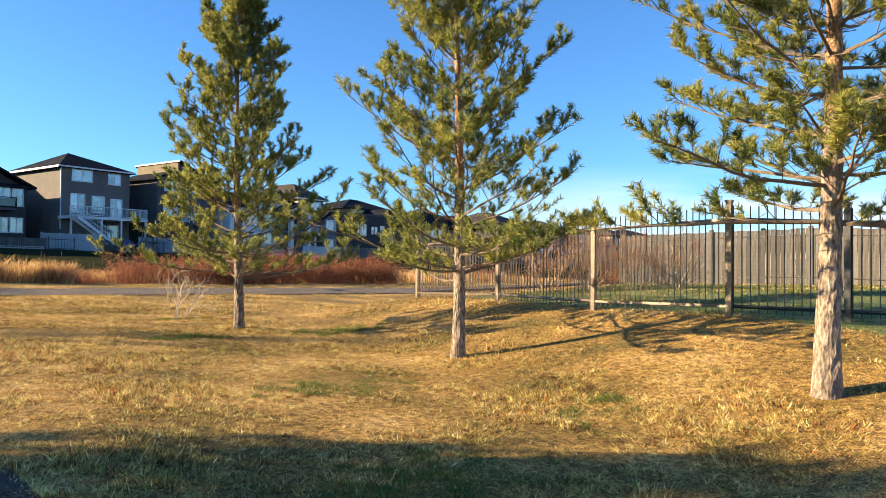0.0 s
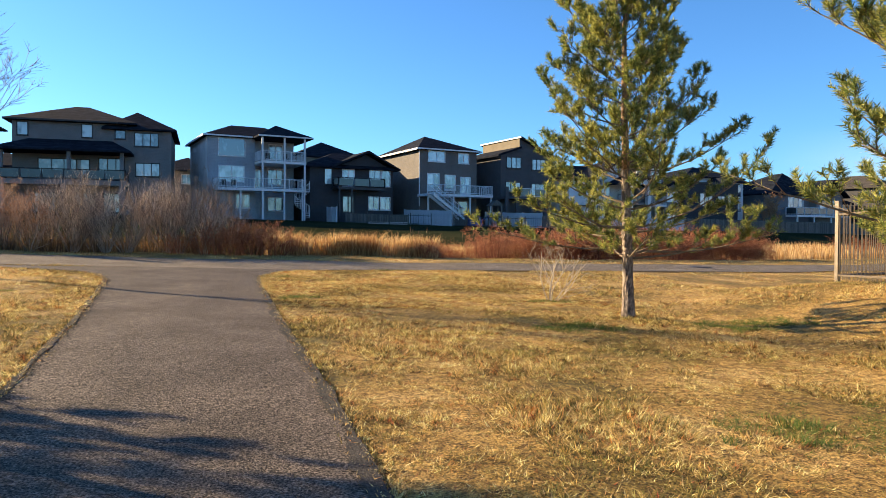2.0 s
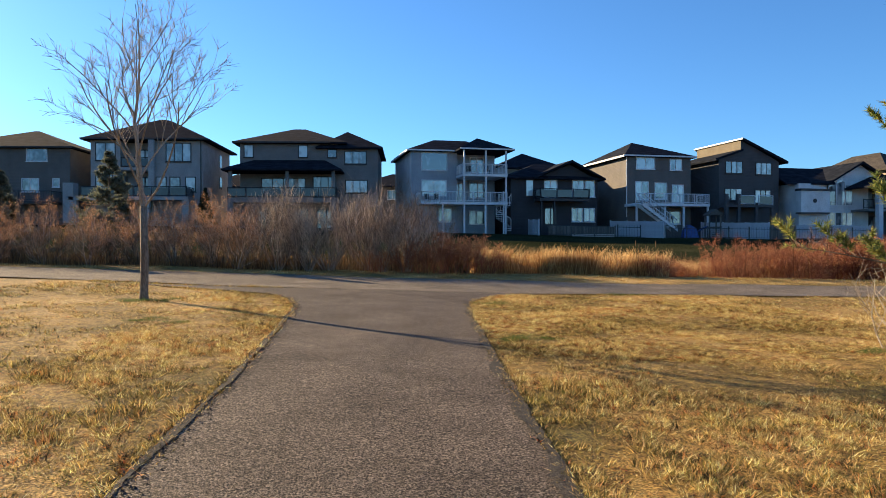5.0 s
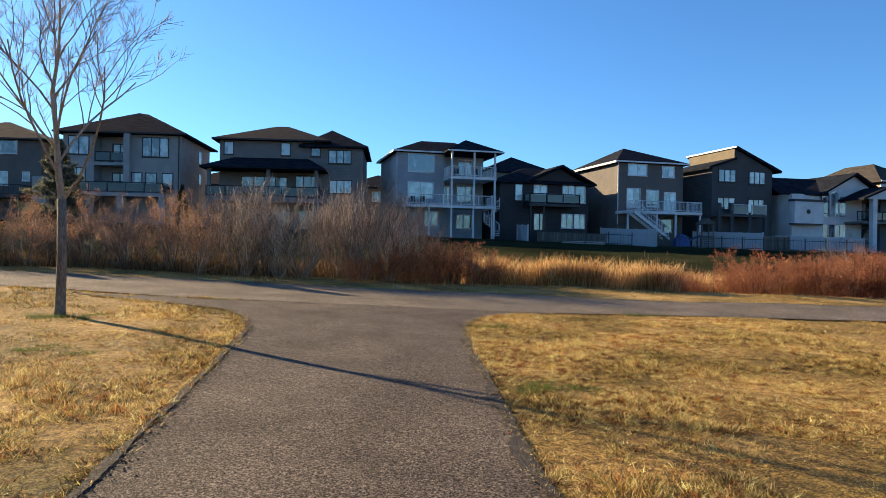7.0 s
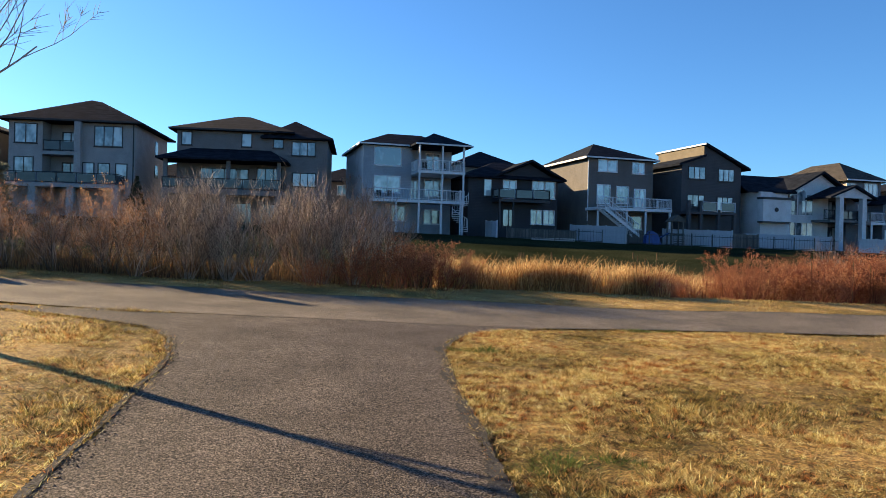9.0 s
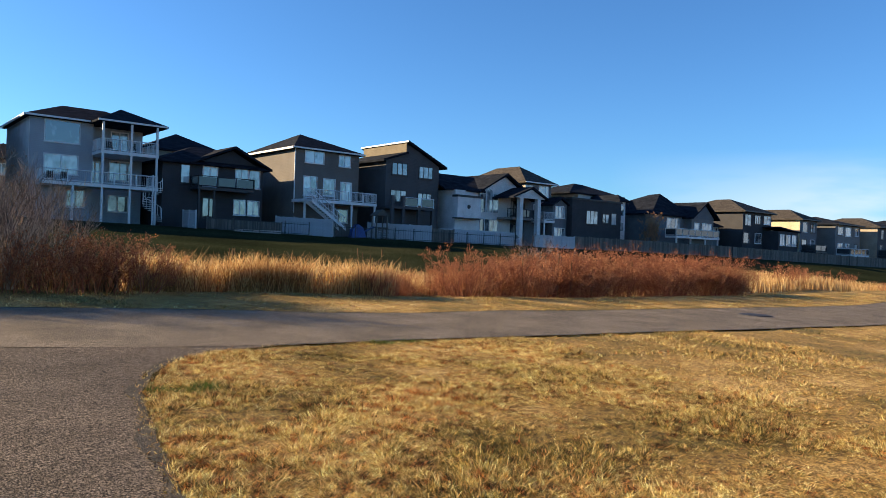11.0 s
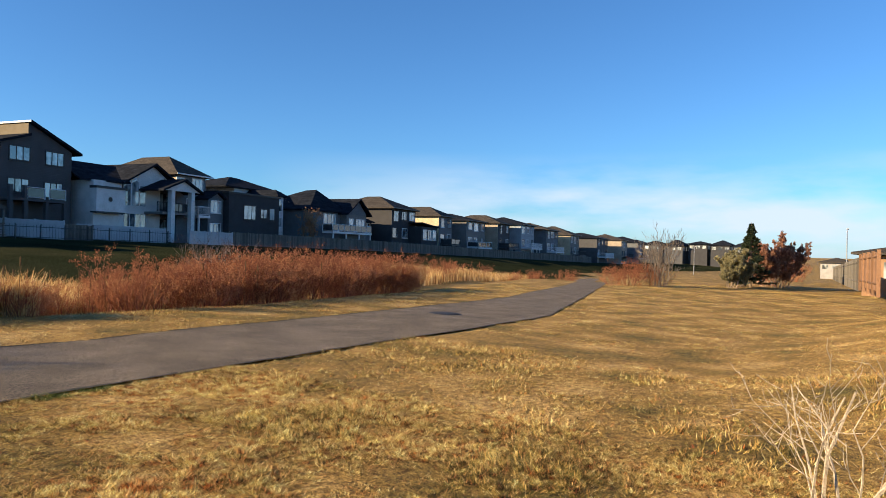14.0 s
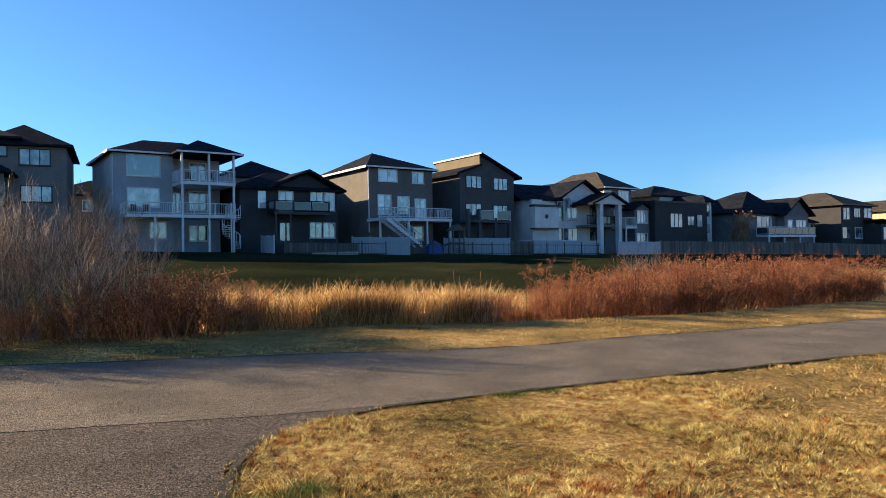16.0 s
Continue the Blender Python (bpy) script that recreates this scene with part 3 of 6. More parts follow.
def deck(house, o, x0, x1, y0, y1, z, posts, mat="trim", zbase=None, glass=False, rail=True, thick=0.28, r=0.09, sides=(True, True), rmat=None):
    """A raised deck: floor, posts down to the ground, balustrade."""
    ox, oy, oz = o
    part("deck", Geo().box((x0 - ox, y0 - oy, z - thick - oz), (x1 - ox, y1 - oy, z - oz)), M[mat] if mat in M else W[mat], house)
    for px in posts:
        zb = (G0 if zbase is None else zbase) - oz
        part("post", Geo().box((px - r - ox, y0 + 0.05 - oy, zb), (px + r - ox, y0 + 0.05 + 2 * r - oy, z - thick - oz)), M[mat] if mat in M else W[mat], house)
    if rail:
        pts = ([(x0 + 0.06, y1)] if sides[0] else []) + [(x0 + 0.06, y0 + 0.08), (x1 - 0.06, y0 + 0.08)] + ([(x1 - 0.06, y1)] if sides[1] else [])
        railing(house, o, pts, z, rmat or (mat if mat in M else "dark_trim"), glass=glass)


def wall(house, o, x0, x1, y0, y1, z0, z1, mat, name="wall"):
    ox, oy, oz = o
    return part(name, Geo().box((x0 - ox, y0 - oy, z0 - oz), (x1 - ox, y1 - oy, z1 - oz)), W[mat], house)


def gable_wall(house, o, x0, x1, y0, y1, z, top, mat, peak=None):
    ox, oy, oz = o
    xm = (x0 + x1) / 2 if peak is None else peak
    return part("gable_wall", Geo().poly([(x0 - ox, y0 - oy, z - oz), (x1 - ox, y0 - oy, z - oz), (xm - ox, y0 - oy, top - oz)], (0, y1 - y0, 0)), W[mat], house)


def roof(house, o, fn, *a, mat="shingle", name="roof", **k):
    g = Geo()
    fn(g, *a, **k)
    g.v = [(x - o[0], y - o[1], z - o[2]) for x, y, z in g.v]
    return part(name, g, M[mat], house)


def fascia(house, o, x0, x1, y0, z, mat="trim", h=0.15):
    """A gutter board along the eave that faces the walker."""
    part("gutter", Geo().box((x0 - o[0], y0 - 0.07 - o[1], z - h - o[2]), (x1 - o[0], y0 - 0.004 - o[1], z + 0.01 - o[2])), M[mat], house)


def start(x0, x1, y0, label, turn=None):
    x, y = (x0 + x1) / 2, y0
    o = (x, y, 2.0)
    e = thing("house", o, label, "house", "houses along the wetland")
    e.matrix_basis = Matrix.Translation((*row_place(x, y), 1.064 * o[2] - 0.0066 * x + 0.91)) @ Matrix.Rotation(radians((10.0 if x > 0 else 0.0) if turn is None else turn), 4, "Z") @ Matrix.Diagonal((ROW_SCALE, ROW_SCALE, 1.064, 1))
    return e, o


G0 = 0.6  # walls go this far down, below the slope
Y = 85.0

# brown-grey house with low hipped roof
h, o = start(-50, -36.4, Y, "dark taupe two-storey house with a low hipped roof")
wall(h, o, -50, -36.4, Y, Y + 13, G0, 11.1, "brown")
roof(h, o, hip, -50, -36.4, Y, Y + 13, 11.2, 13.9)
fascia(h, o, -50.5, -35.9, Y - 0.55, 11.2, "dark_trim")
window(h, o, -41.0, 11.0, -38.9, 9.7, Y, 1)
window(h, o, -38.2, 7.7, -37.6, 6.9, Y, 1)
window(h, o, -41.5, 7.7, -39.8, 6.4, Y, 2)
window(h, o, -46.5, 10.8, -44.8, 9.6, Y, 2)
deck(h, o, -44, -37.2, Y - 2.5, Y, 5.2, (-43.6, -40.5, -37.5), "dark_trim")

# three-level grey stucco house with stacked recessed balconies
h, o = start(-34.2, -22.1, Y, "large grey stucco house with recessed balconies on two levels")
wall(h, o, -34.2, -31.0, Y, Y + 12, G0, 12.1, "grey")
wall(h, o, -27.6, -22.1, Y, Y + 12, G0, 12.1, "grey")
wall(h, o, -31.0, -27.6, Y + 2, Y + 12, G0, 12.1, "grey", "recessed_wall")
roof(h, o, hip, -34.2, -22.1, Y, Y + 12, 12.2, 15.3, over=0.8, ridge=((-28.4, Y + 5.6), (-27.6, Y + 6.4)))
fascia(h, o, -35.0, -21.3, Y - 0.8, 12.2, "dark_trim")
for zf in (9.1, 6.0):
    wall(h, o, -31.0, -27.6, Y - 0.2, Y + 2, zf - 0.35, zf, "grey", "balcony_slab")
    railing(h, o, [(-30.9, Y - 0.1), (-27.7, Y - 0.1)], zf, "dark_trim", glass=True)
    door(h, o, -29.9, zf + 2.2, -28.2, zf, Y + 2, "dark_trim")
window(h, o, -33.6, 11.7, -31.6, 9.9, Y, 2, "dark_trim")
window(h, o, -33.6, 8.4, -31.9, 6.9, Y, 2, "dark_trim")
window(h, o, -26.0, 11.7, -23.4, 9.8, Y, 3, "dark_trim")
for xa in (-27.1, -25.6, -23.9):
    window(h, o, xa, 8.0, xa + 1.0, 6.5, Y, 1, "dark_trim")
wall(h, o, -35.4, -22.9, Y - 2.6, Y - 0.25, 5.4, 5.75, "grey", "balcony_slab")
railing(h, o, [(-34.2, Y - 2.5), (-23.1, Y - 2.5), (-23.1, Y - 0.1)], 5.75, "dark_trim", glass=True)
for px in (-35.0, -30.9, -27.4, -23.2):
    wall(h, o, px - 0.35, px + 0.35, Y - 2.5, Y - 1.9, G0, 5.4, "grey", "column")
wall(h, o, -27.7, -27.1, Y - 0.9, Y - 0.3, 5.75, 12.0, "grey", "column")
wall(h, o, -36.0, -34.9, Y - 2.6, Y - 1.4, 3.0, 7.2, "grey", "pier")
for zz in (10.6, 8.0):
    part("side_window", Geo().box((-22.1 - o[0], Y + 7 - o[1], zz - 0.7 - o[2]), (-22.03 - o[0], Y + 8 - o[1], zz + 0.7 - o[2])), M["glass"], h)
part("downpipe", Geo().tube([(-22.25 - o[0], Y - 0.1 - o[1], 2.0 - o[2]), (-22.25 - o[0], Y - 0.1 - o[1], 12.0 - o[2])], [0.06, 0.06], 6), M["dark_trim"], h)

# wide greige house with a covered deck
h, o = start(-18.3, -2.8, Y, "wide greige house with a long covered deck")
wall(h, o, -18.0, -7.2, Y, Y + 12, G0, 11.9, "greige")
wall(h, o, -7.2, -2.8, Y - 0.02, Y + 12, G0, 11.35, "greige")
roof(h, o, hip, -18.0, -6.9, Y, Y + 12, 12.0, 14.4, over=0.7, ridge=((-13.0, Y + 6), (-11.6, Y + 6)))
roof(h, o, hip, -9.0, -2.8, Y - 0.1, Y + 11, 11.45, 13.9, over=0.6, ridge=((-6.5, Y + 4.5), (-6.3, Y + 6)), name="side_roof")
fascia(h, o, -18.7, -8.0, Y - 0.72, 12.0, "dark_trim")
for xa in (-17.5, -11.5, -8.3):
    window(h, o, xa, 11.65, xa + 0.9, 10.4, Y, 1, "dark_trim")
window(h, o, -6.4, 11.0, -4.1, 9.7, Y - 0.02, 3, "dark_trim")
window(h, o, -6.3, 7.8, -4.0, 6.5, Y - 0.02, 3, "dark_trim")
roof(h, o, hip, -18.6, -7.0, Y - 3.4, Y + 0.05, 8.7, 10.0, over=0.5, ridge=((-16.4, Y - 0.4), (-8.6, Y - 0.4)), name="porch_roof")
deck(h, o, -18.6, -7.0, Y - 3.4, Y, 5.7, (-18.3, -12.8, -7.4), "greige", thick=0.5, r=0.28, glass=True, rmat="dark_trim")
for px in (-18.3, -12.3, -7.4):
    wall(h, o, px - 0.18, px + 0.18, Y - 3.3, Y - 2.95, 5.7, 8.55, "greige", "column")
window(h, o, -15.6, 8.0, -10.9, 6.3, Y, 4, "dark_trim")
window(h, o, -9.9, 8.2, -7.5, 6.0, Y, 3, "dark_trim")
for xa in (-16.0, -12.5, -9.5):
    window(h, o, xa, 4.5, xa + 2.0, 2.6, Y, 2, "dark_trim")

# pale blue-grey house with stacked white balconies
h, o = start(0.9, 11.2, Y, "pale blue-grey house with stacked white balconies and a spiral stair")
wall(h, o, 0.9, 6.1, Y, Y + 11, G0, 11.2, "blue_grey")
wall(h, o, 6.1, 11.0, Y + 1.6, Y + 11, G0, 11.2, "blue_grey", "recessed_wall")
# left face in white: the sunlight on it is put into the colour
wall(h, o, 0.84, 0.896, Y + 0.05, Y + 11, G0, 11.15, "white", "side_cladding")
part("gutter", Geo().box((0.32 - o[0], Y - 0.5 - o[1], 11.05 - o[2]), (0.396 - o[0], Y + 11.4 - o[1], 11.27 - o[2])), M["trim"], h)
roof(h, o, hip, 0.9, 11.0, Y, Y + 11, 11.25, 12.9, over=0.5, ridge=((4.2, Y + 3.6), (8.0, Y + 3.6)))
roof(h, o, hip, 6.2, 11.4, Y - 2.6, Y + 6, 11.2, 12.75, over=0.5, ridge=((8.5, Y + 0.2), (8.7, Y + 3.0)), name="porch_roof")
fascia(h, o, 0.4, 5.7, Y - 0.5, 11.25)
fascia(h, o, 5.7, 11.9, Y - 3.1, 11.2)
window(h, o, 2.1, 10.9, 4.9, 9.1, Y, 1)
window(h, o, 2.1, 7.9, 4.8, 6.3, Y, 2)
door(h, o, 8.0, 10.8, 9.7, 8.5, Y + 1.6)
window(h, o, 8.0, 7.9, 9.9, 6.2, Y + 1.6, 2)
door(h, o, 6.2, 7.8, 7.2, 5.4, Y + 1.6)
window(h, o, 4.0, 4.8, 5.4, 3.4, Y, 2)
window(h, o, 8.0, 4.6, 9.7, 3.2, Y + 1.6, 2)
deck(h, o, 1.4, 11.1, Y - 3, Y, 5.4, (3.8, 6.2, 8.6, 10.9), "trim")
deck(h, o, 6.0, 11.1, Y - 3, Y + 1.6, 8.45, (), "trim")
for px in (6.2, 8.65, 10.95):
    part("post", Geo().box((px - 0.09 - o[0], Y - 2.95 - o[1], 5.4 - o[2]), (px + 0.09 - o[0], Y - 2.77 - o[1], 11.0 - o[2])), M["trim"], h)
g = Geo()
cx, cy = 10.3 - o[0], Y - 4.0 - o[1]
zs = 2.1
g.tube([(cx, cy, zs - 0.2 - o[2]), (cx, cy, 6.5 - o[2])], [0.07, 0.07], 6)
for i in range(17):
    a, z = -0.6 + i * 0.42, zs + 0.2 + (5.3 - zs) * i / 17 - o[2]
    p = lambda r, b: (cx + r * math.cos(b), cy + r * math.sin(b), z)
    g.poly([p(0.05, a - 0.2), p(0.85, a - 0.22), p(0.85, a + 0.22), p(0.05, a + 0.2)], (0, 0, 0.05))
    g.tube([p(0.83, a), (cx + 0.83 * math.cos(a), cy + 0.83 * math.sin(a), z + 0.95)], [0.02, 0.02], 4)
g.tube([(cx + 0.83 * math.cos(-0.6 + i * 0.42), cy + 0.83 * math.sin(-0.6 + i * 0.42), zs + 1.15 + (5.3 - zs) * i / 17 - o[2]) for i in range(17)], [0.03] * 17, 4)
part("spiral_stair", g, M["trim"], h, "white metal spiral stair")

# black bungalow with a walk-out level
h, o = start(11.8, 22.4, Y, "black house with shallow gables and a glazed deck")
wall(h, o, 12.0, 22.4, Y, Y + 9, G0, 8.2, "black")
gable_wall(h, o, 14.9, 22.4, Y - 0.02, Y + 0.4, 8.15, 9.9, "black", 19.0)
roof(h, o, hip, 12.0, 22.4, Y, Y + 9, 8.3, 10.4, over=0.6, ridge=((16.5, Y + 4.5), (18.0, Y + 4.5)))
roof(h, o, gable, 14.9, 22.6, Y - 0.3, Y + 5, 8.3, 10.3, peak=19.0, name="front_gable")
wall(h, o, 13.2, 22.0, Y + 9, Y + 18, G0, 10.3, "tan", "rear_wall")
roof(h, o, hip, 13.2, 22.0, Y + 9, Y + 18, 10.4, 12.7, over=0.5, name="rear_roof", ridge=((17.8, Y + 13), (18.6, Y + 14)))
window(h, o, 13.8, 8.0, 14.6, 6.3, Y, 1, "dark_trim")
door(h, o, 15.9, 8.1, 17.5, 5.9, Y)
window(h, o, 19.4, 8.1, 20.7, 6.3, Y, 2)
window(h, o, 20.95, 8.05, 22.0, 6.3, Y, 1)
door(h, o, 15.9, 5.0, 17.4, 2.9, Y, "dark_trim")
window(h, o, 19.3, 4.9, 20.5, 3.5, Y, 2)
window(h, o, 20.8, 4.9, 22.0, 3.5, Y, 2)
deck(h, o, 14.7, 20.6, Y - 2, Y, 5.9, (14.9, 16.4), "dark_trim", glass=True)

# taupe house with white deck stair
h, o = start(25.2, 33.2, Y, "taupe two-storey house with a white deck and stair")
wall(h, o, 25.2, 33.2, Y, Y + 12, G0, 10.8, "brown")
roof(h, o, hip, 25.2, 33.2, Y, Y + 12, 10.9, 13.0, over=0.5, ridge=((28.2, Y + 4.6), (29.6, Y + 8)))
fascia(h, o, 24.7, 33.7, Y - 0.5, 10.9)
part("gutter", Geo().box((24.62 - o[0], Y - 0.5 - o[1], 10.68 - o[2]), (24.69 - o[0], Y + 12.4 - o[1], 10.9 - o[2])), M["trim"], h)
part("downpipe", Geo().tube([(25.12 - o[0], Y - 0.1 - o[1], 4 - o[2]), (25.12 - o[0], Y - 0.1 - o[1], 10.7 - o[2])], [0.06, 0.06], 6), M["trim"], h)
window(h, o, 26.4, 10.6, 28.6, 9.45, Y, 2)
window(h, o, 30.6, 10.5, 32.0, 9.4, Y, 2)
window(h, o, 26.3, 7.9, 27.8, 6.0, Y, 2)
window(h, o, 28.7, 7.8, 30.1, 6.1, Y, 1)
door(h, o, 30.8, 7.7, 32.3, 5.5, Y)
window(h, o, 30.6, 4.6, 31.8, 3.3, Y, 1)
deck(h, o, 24.9, 34.0, Y - 2.6, Y, 5.4, (25.1, 28.5, 30.8, 33.8), "trim", thick=0.3, sides=(False, True))
g = Geo()
for i in range(15):
    z = 5.3 - i * 0.185
    g.box((25.0 + i * 0.27 - o[0], Y - 4.1 - o[1], z - 0.05 - o[2]), (25.3 + i * 0.27 - o[0], Y - 2.75 - o[1], z - o[2]))
for yy in (Y - 4.1, Y - 2.75):
    g.poly([(25.0 - o[0], yy - o[1], 5.4 - o[2]), (29.1 - o[0], yy - o[1], 2.6 - o[2]), (29.1 - o[0], yy - o[1], 2.3 - o[2]), (25.0 - o[0], yy - o[1], 5.0 - o[2])], (0, 0.05, 0))
    g.tube([(25.0 - o[0], yy - o[1], 6.35 - o[2]), (29.0 - o[0], yy - o[1], 3.6 - o[2])], [0.05, 0.05], 4)
    for i in range(22):
        x, z = 25.1 + i * 0.185, 5.35 - i * 0.127
        g.tube([(x - o[0], yy - o[1], z - 0.2 - o[2]), (x - o[0], yy - o[1], z + 0.9 - o[2])], [0.02, 0.02], 3)
part("stair", g, M["trim"], h, "white deck stair with balusters")

# charcoal house with a single-pitch clerestory
h, o = start(35.8, 43.6, Y, "charcoal house with a stepped single-pitch roof")
wall(h, o, 35.8, 43.6, Y, Y + 9, G0, 10.0, "charcoal")
part("gable_wall", Geo().poly([(35.8 - o[0], Y - o[1], 10.0 - o[2]), (43.6 - o[0], Y - o[1], 10.0 - o[2]), (43.6 - o[0], Y - o[1], 10.45 - o[2]), (38.75 - o[0], Y - o[1], 12.75 - o[2]), (38.75 - o[0], Y - o[1], 11.5 - o[2]), (35.8 - o[0], Y - o[1], 10.6 - o[2])], (0, 9, 0)), W["charcoal"], h)
roof(h, o, lambda g: g.poly([(38.6, Y - 0.5, 13.0), (44.5, Y - 0.5, 10.45), (44.5, Y - 0.5, 10.2), (38.6, Y - 0.5, 12.75)], (0, 9.8, 0)))
roof(h, o, lambda g: g.poly([(35.2, Y - 0.4, 10.6), (38.7, Y - 0.4, 11.75), (38.7, Y - 0.4, 11.5), (35.2, Y - 0.4, 10.35)], (0, 9.6, 0)), name="lower_roof")
part("clerestory_wall", Geo().box((38.66 - o[0], Y + 0.05 - o[1], 11.5 - o[2]), (38.74 - o[0], Y + 8.9 - o[1], 12.75 - o[2])), W["khaki"], h, "sunlit khaki clerestory wall")
part("clerestory_trim", Geo().box((38.5 - o[0], Y - 0.5 - o[1], 12.8 - o[2]), (38.596 - o[0], Y + 9.3 - o[1], 12.98 - o[2])), M["trim"], h)
window(h, o, 36.7, 10.3, 38.8, 9.05, Y, 3, "dark_trim")
window(h, o, 40.6, 10.2, 42.6, 8.95, Y, 3, "dark_trim")
window(h, o, 36.6, 7.2, 38.7, 6.0, Y, 3, "dark_trim")
window(h, o, 40.5, 7.1, 42.5, 5.7, Y, 3, "dark_trim")
wall(h, o, 35.2, 41.4, Y - 2.2, Y, 5.05, 5.3, "charcoal", "deck")
railing(h, o, [(37.0, Y - 2.1), (38.9, Y - 2.1)], 5.3, "trim", glass=True)
railing(h, o, [(39.4, Y - 2.1), (41.2, Y - 2.1)], 5.3, "trim", glass=True)
for px in (35.4, 36.9, 39.15, 41.2):
    wall(h, o, px - 0.18, px + 0.18, Y - 2.15, Y - 1.8, G0, 6.5 if px < 37 else 5.05, "charcoal", "post")

# white stucco house with arched window and gabled porch
h, o = start(45.0, 54.5, Y, "white stucco house with a dark gable roof and columned porch")
wall(h, o, 45.0, 54.4, Y, Y + 12, G0, 7.9, "white")
gable_wall(h, o, 48.9, 57.2, Y - 0.02, Y + 0.5, 7.85, 10.25, "white", 53.1)
roof(h, o, gable, 48.9, 57.4, Y - 0.2, Y + 12, 7.95, 10.5, peak=53.1)
roof(h, o, lambda g: g.poly([(43.8, Y + 0.6, 8.0), (49.4, Y - 0.6, 7.95), (52.9, Y + 5, 10.2), (44.2, Y + 5, 10.2)], (0, 0.0, -0.2)), name="side_roof")
roof(h, o, lambda g: g.poly([(44.2, Y + 5, 10.2), (52.9, Y + 5, 10.2), (52.9, Y + 12, 8.0), (44.2, Y + 12, 8.0)], (0, 0.0, -0.2)), name="rear_roof")
g = Geo()
for i, xa in enumerate((49.0, 50.1, 51.3)):
    xb, zt = xa + (0.95, 1.05, 0.85)[i], (7.75, 8.15, 7.75)[i]
    g.box((xa - 0.08 - o[0], Y - 0.06 - o[1], 5.5 - o[2]), (xa - o[0], Y - o[1], zt - o[2])).box((xb - o[0], Y - 0.06 - o[1], 5.5 - o[2]), (xb + 0.08 - o[0], Y - o[1], zt - o[2])).box((xa - o[0], Y - 0.06 - o[1], 5.42 - o[2]), (xb - o[0], Y - o[1], 5.5 - o[2]))
win = part("window", g, M["trim"], h, "tall three-part window with an arched centre")
for i, xa in enumerate((49.0, 50.1, 51.3)):
    xb, zt = xa + (0.95, 1.05, 0.85)[i], (7.75, 8.1, 7.75)[i]
    top = [(xb, zt), ((xa + xb) / 2, zt + (0.35 if i == 1 else 0.02)), (xa, zt)]
    part("pane", Geo().poly([(xa - o[0], Y - 0.03 - o[1], 5.5 - o[2]), (xb - o[0], Y - 0.03 - o[1], 5.5 - o[2])] + [(x - o[0], Y - 0.03 - o[1], z - o[2]) for x, z in top], (0, 0.02, 0)), M["glass"], win)
window(h, o, 49.1, 4.6, 52.2, 3.2, Y, 4)
wall(h, o, 44.6, 48.4, Y - 0.9, Y, 4.6, 7.0, "white", "chimney_bay")
part("bay_cap", Geo().box((44.5 - o[0], Y - 1.0 - o[1], 7.0 - o[2]), (48.5 - o[0], Y - o[1], 7.25 - o[2])), M["dark_trim"], h)
part("bay_base", Geo().box((44.6 - o[0], Y - 0.9 - o[1], 4.45 - o[2]), (48.4 - o[0], Y - o[1], 4.6 - o[2])), M["dark_trim"], h)
part("vent", Geo().tube([(46.4 - o[0], Y - 0.95 - o[1], 5.9 - o[2]), (46.4 - o[0], Y - 0.9 - o[1], 5.9 - o[2])], [0.25, 0.25], 12), M["dark_trim"], h)
wall(h, o, 54.4, 57.8, Y + 1, Y + 12, G0, 7.9, "greige", "porch_wall")
for px in (53.0, 56.2):
    wall(h, o, px - 0.28, px + 0.28, Y - 3.3, Y - 2.75, G0, 7.4, "white", "column")
gable_wall(h, o, 51.6, 57.3, Y - 3.35, Y - 3.1, 7.35, 8.5, "white", 54.6)
roof(h, o, gable, 51.6, 57.2, Y - 3.2, Y + 0.5, 7.4, 8.8, peak=54.6, name="porch_roof")
wall(h, o, 52.0, 57.2, Y - 2.7, Y + 1, 4.7, 4.95, "greige", "balcony_floor")
railing(h, o, [(51.3, Y - 2.6), (52.7, Y - 2.6)], 4.95, "dark_trim")
railing(h, o, [(53.3, Y - 2.6), (56.0, Y - 2.6)], 4.95, "dark_trim", glass=True)
window(h, o, 54.9, 7.2, 57.0, 5.4, Y + 1, 2, "dark_trim")
window(h, o, 55.0, 4.2, 57.0, 2.2, Y + 1, 2, "dark_trim")
part("downpipe", Geo().tube([(48.75 - o[0], Y - 0.1 - o[1], 4.4 - o[2]), (48.75 - o[0], Y - 0.1 - o[1], 7.8 - o[2])], [0.06, 0.06], 6), M["dark_trim"], h)

# slate house with brown hipped roof and gabled bay
h, o = start(58, 62, Y, "slate-grey two-storey house with brown hipped roof and bay")
wall(h, o, 56.6, 61.6, Y + 1.2, Y + 14, G0, 9.7, "slate")
roof(h, o, hip, 56.6, 61.8, Y + 1.2, Y + 14, 9.8, 12.3, over=0.6, mat="shingle_tan", ridge=((59.8, Y + 5.5), (59.9, Y + 10)))
fascia(h, o, 56.0, 62.4, Y + 0.6, 9.8)
# tan left face, with its sunlight painted in
part("side_cladding", Geo().box((56.55 - o[0], Y + 1.3 - o[1], 7.0 - o[2]), (56.594 - o[0], Y + 13.9 - o[1], 9.6 - o[2])), W["tan"], h)
window(h, o, 59.2, 9.4, 61.0, 8.1, Y + 1.2, 3)
window(h, o, 56.6, 9.3, 57.8, 8.3, Y + 1.2, 2)
wall(h, o, 60.0, 62.8, Y - 0.6, Y + 1.2, G0, 7.0, "slate", "bay")
gable_wall(h, o, 59.9, 62.9, Y - 0.62, Y - 0.4, 7.0, 7.95, "slate")
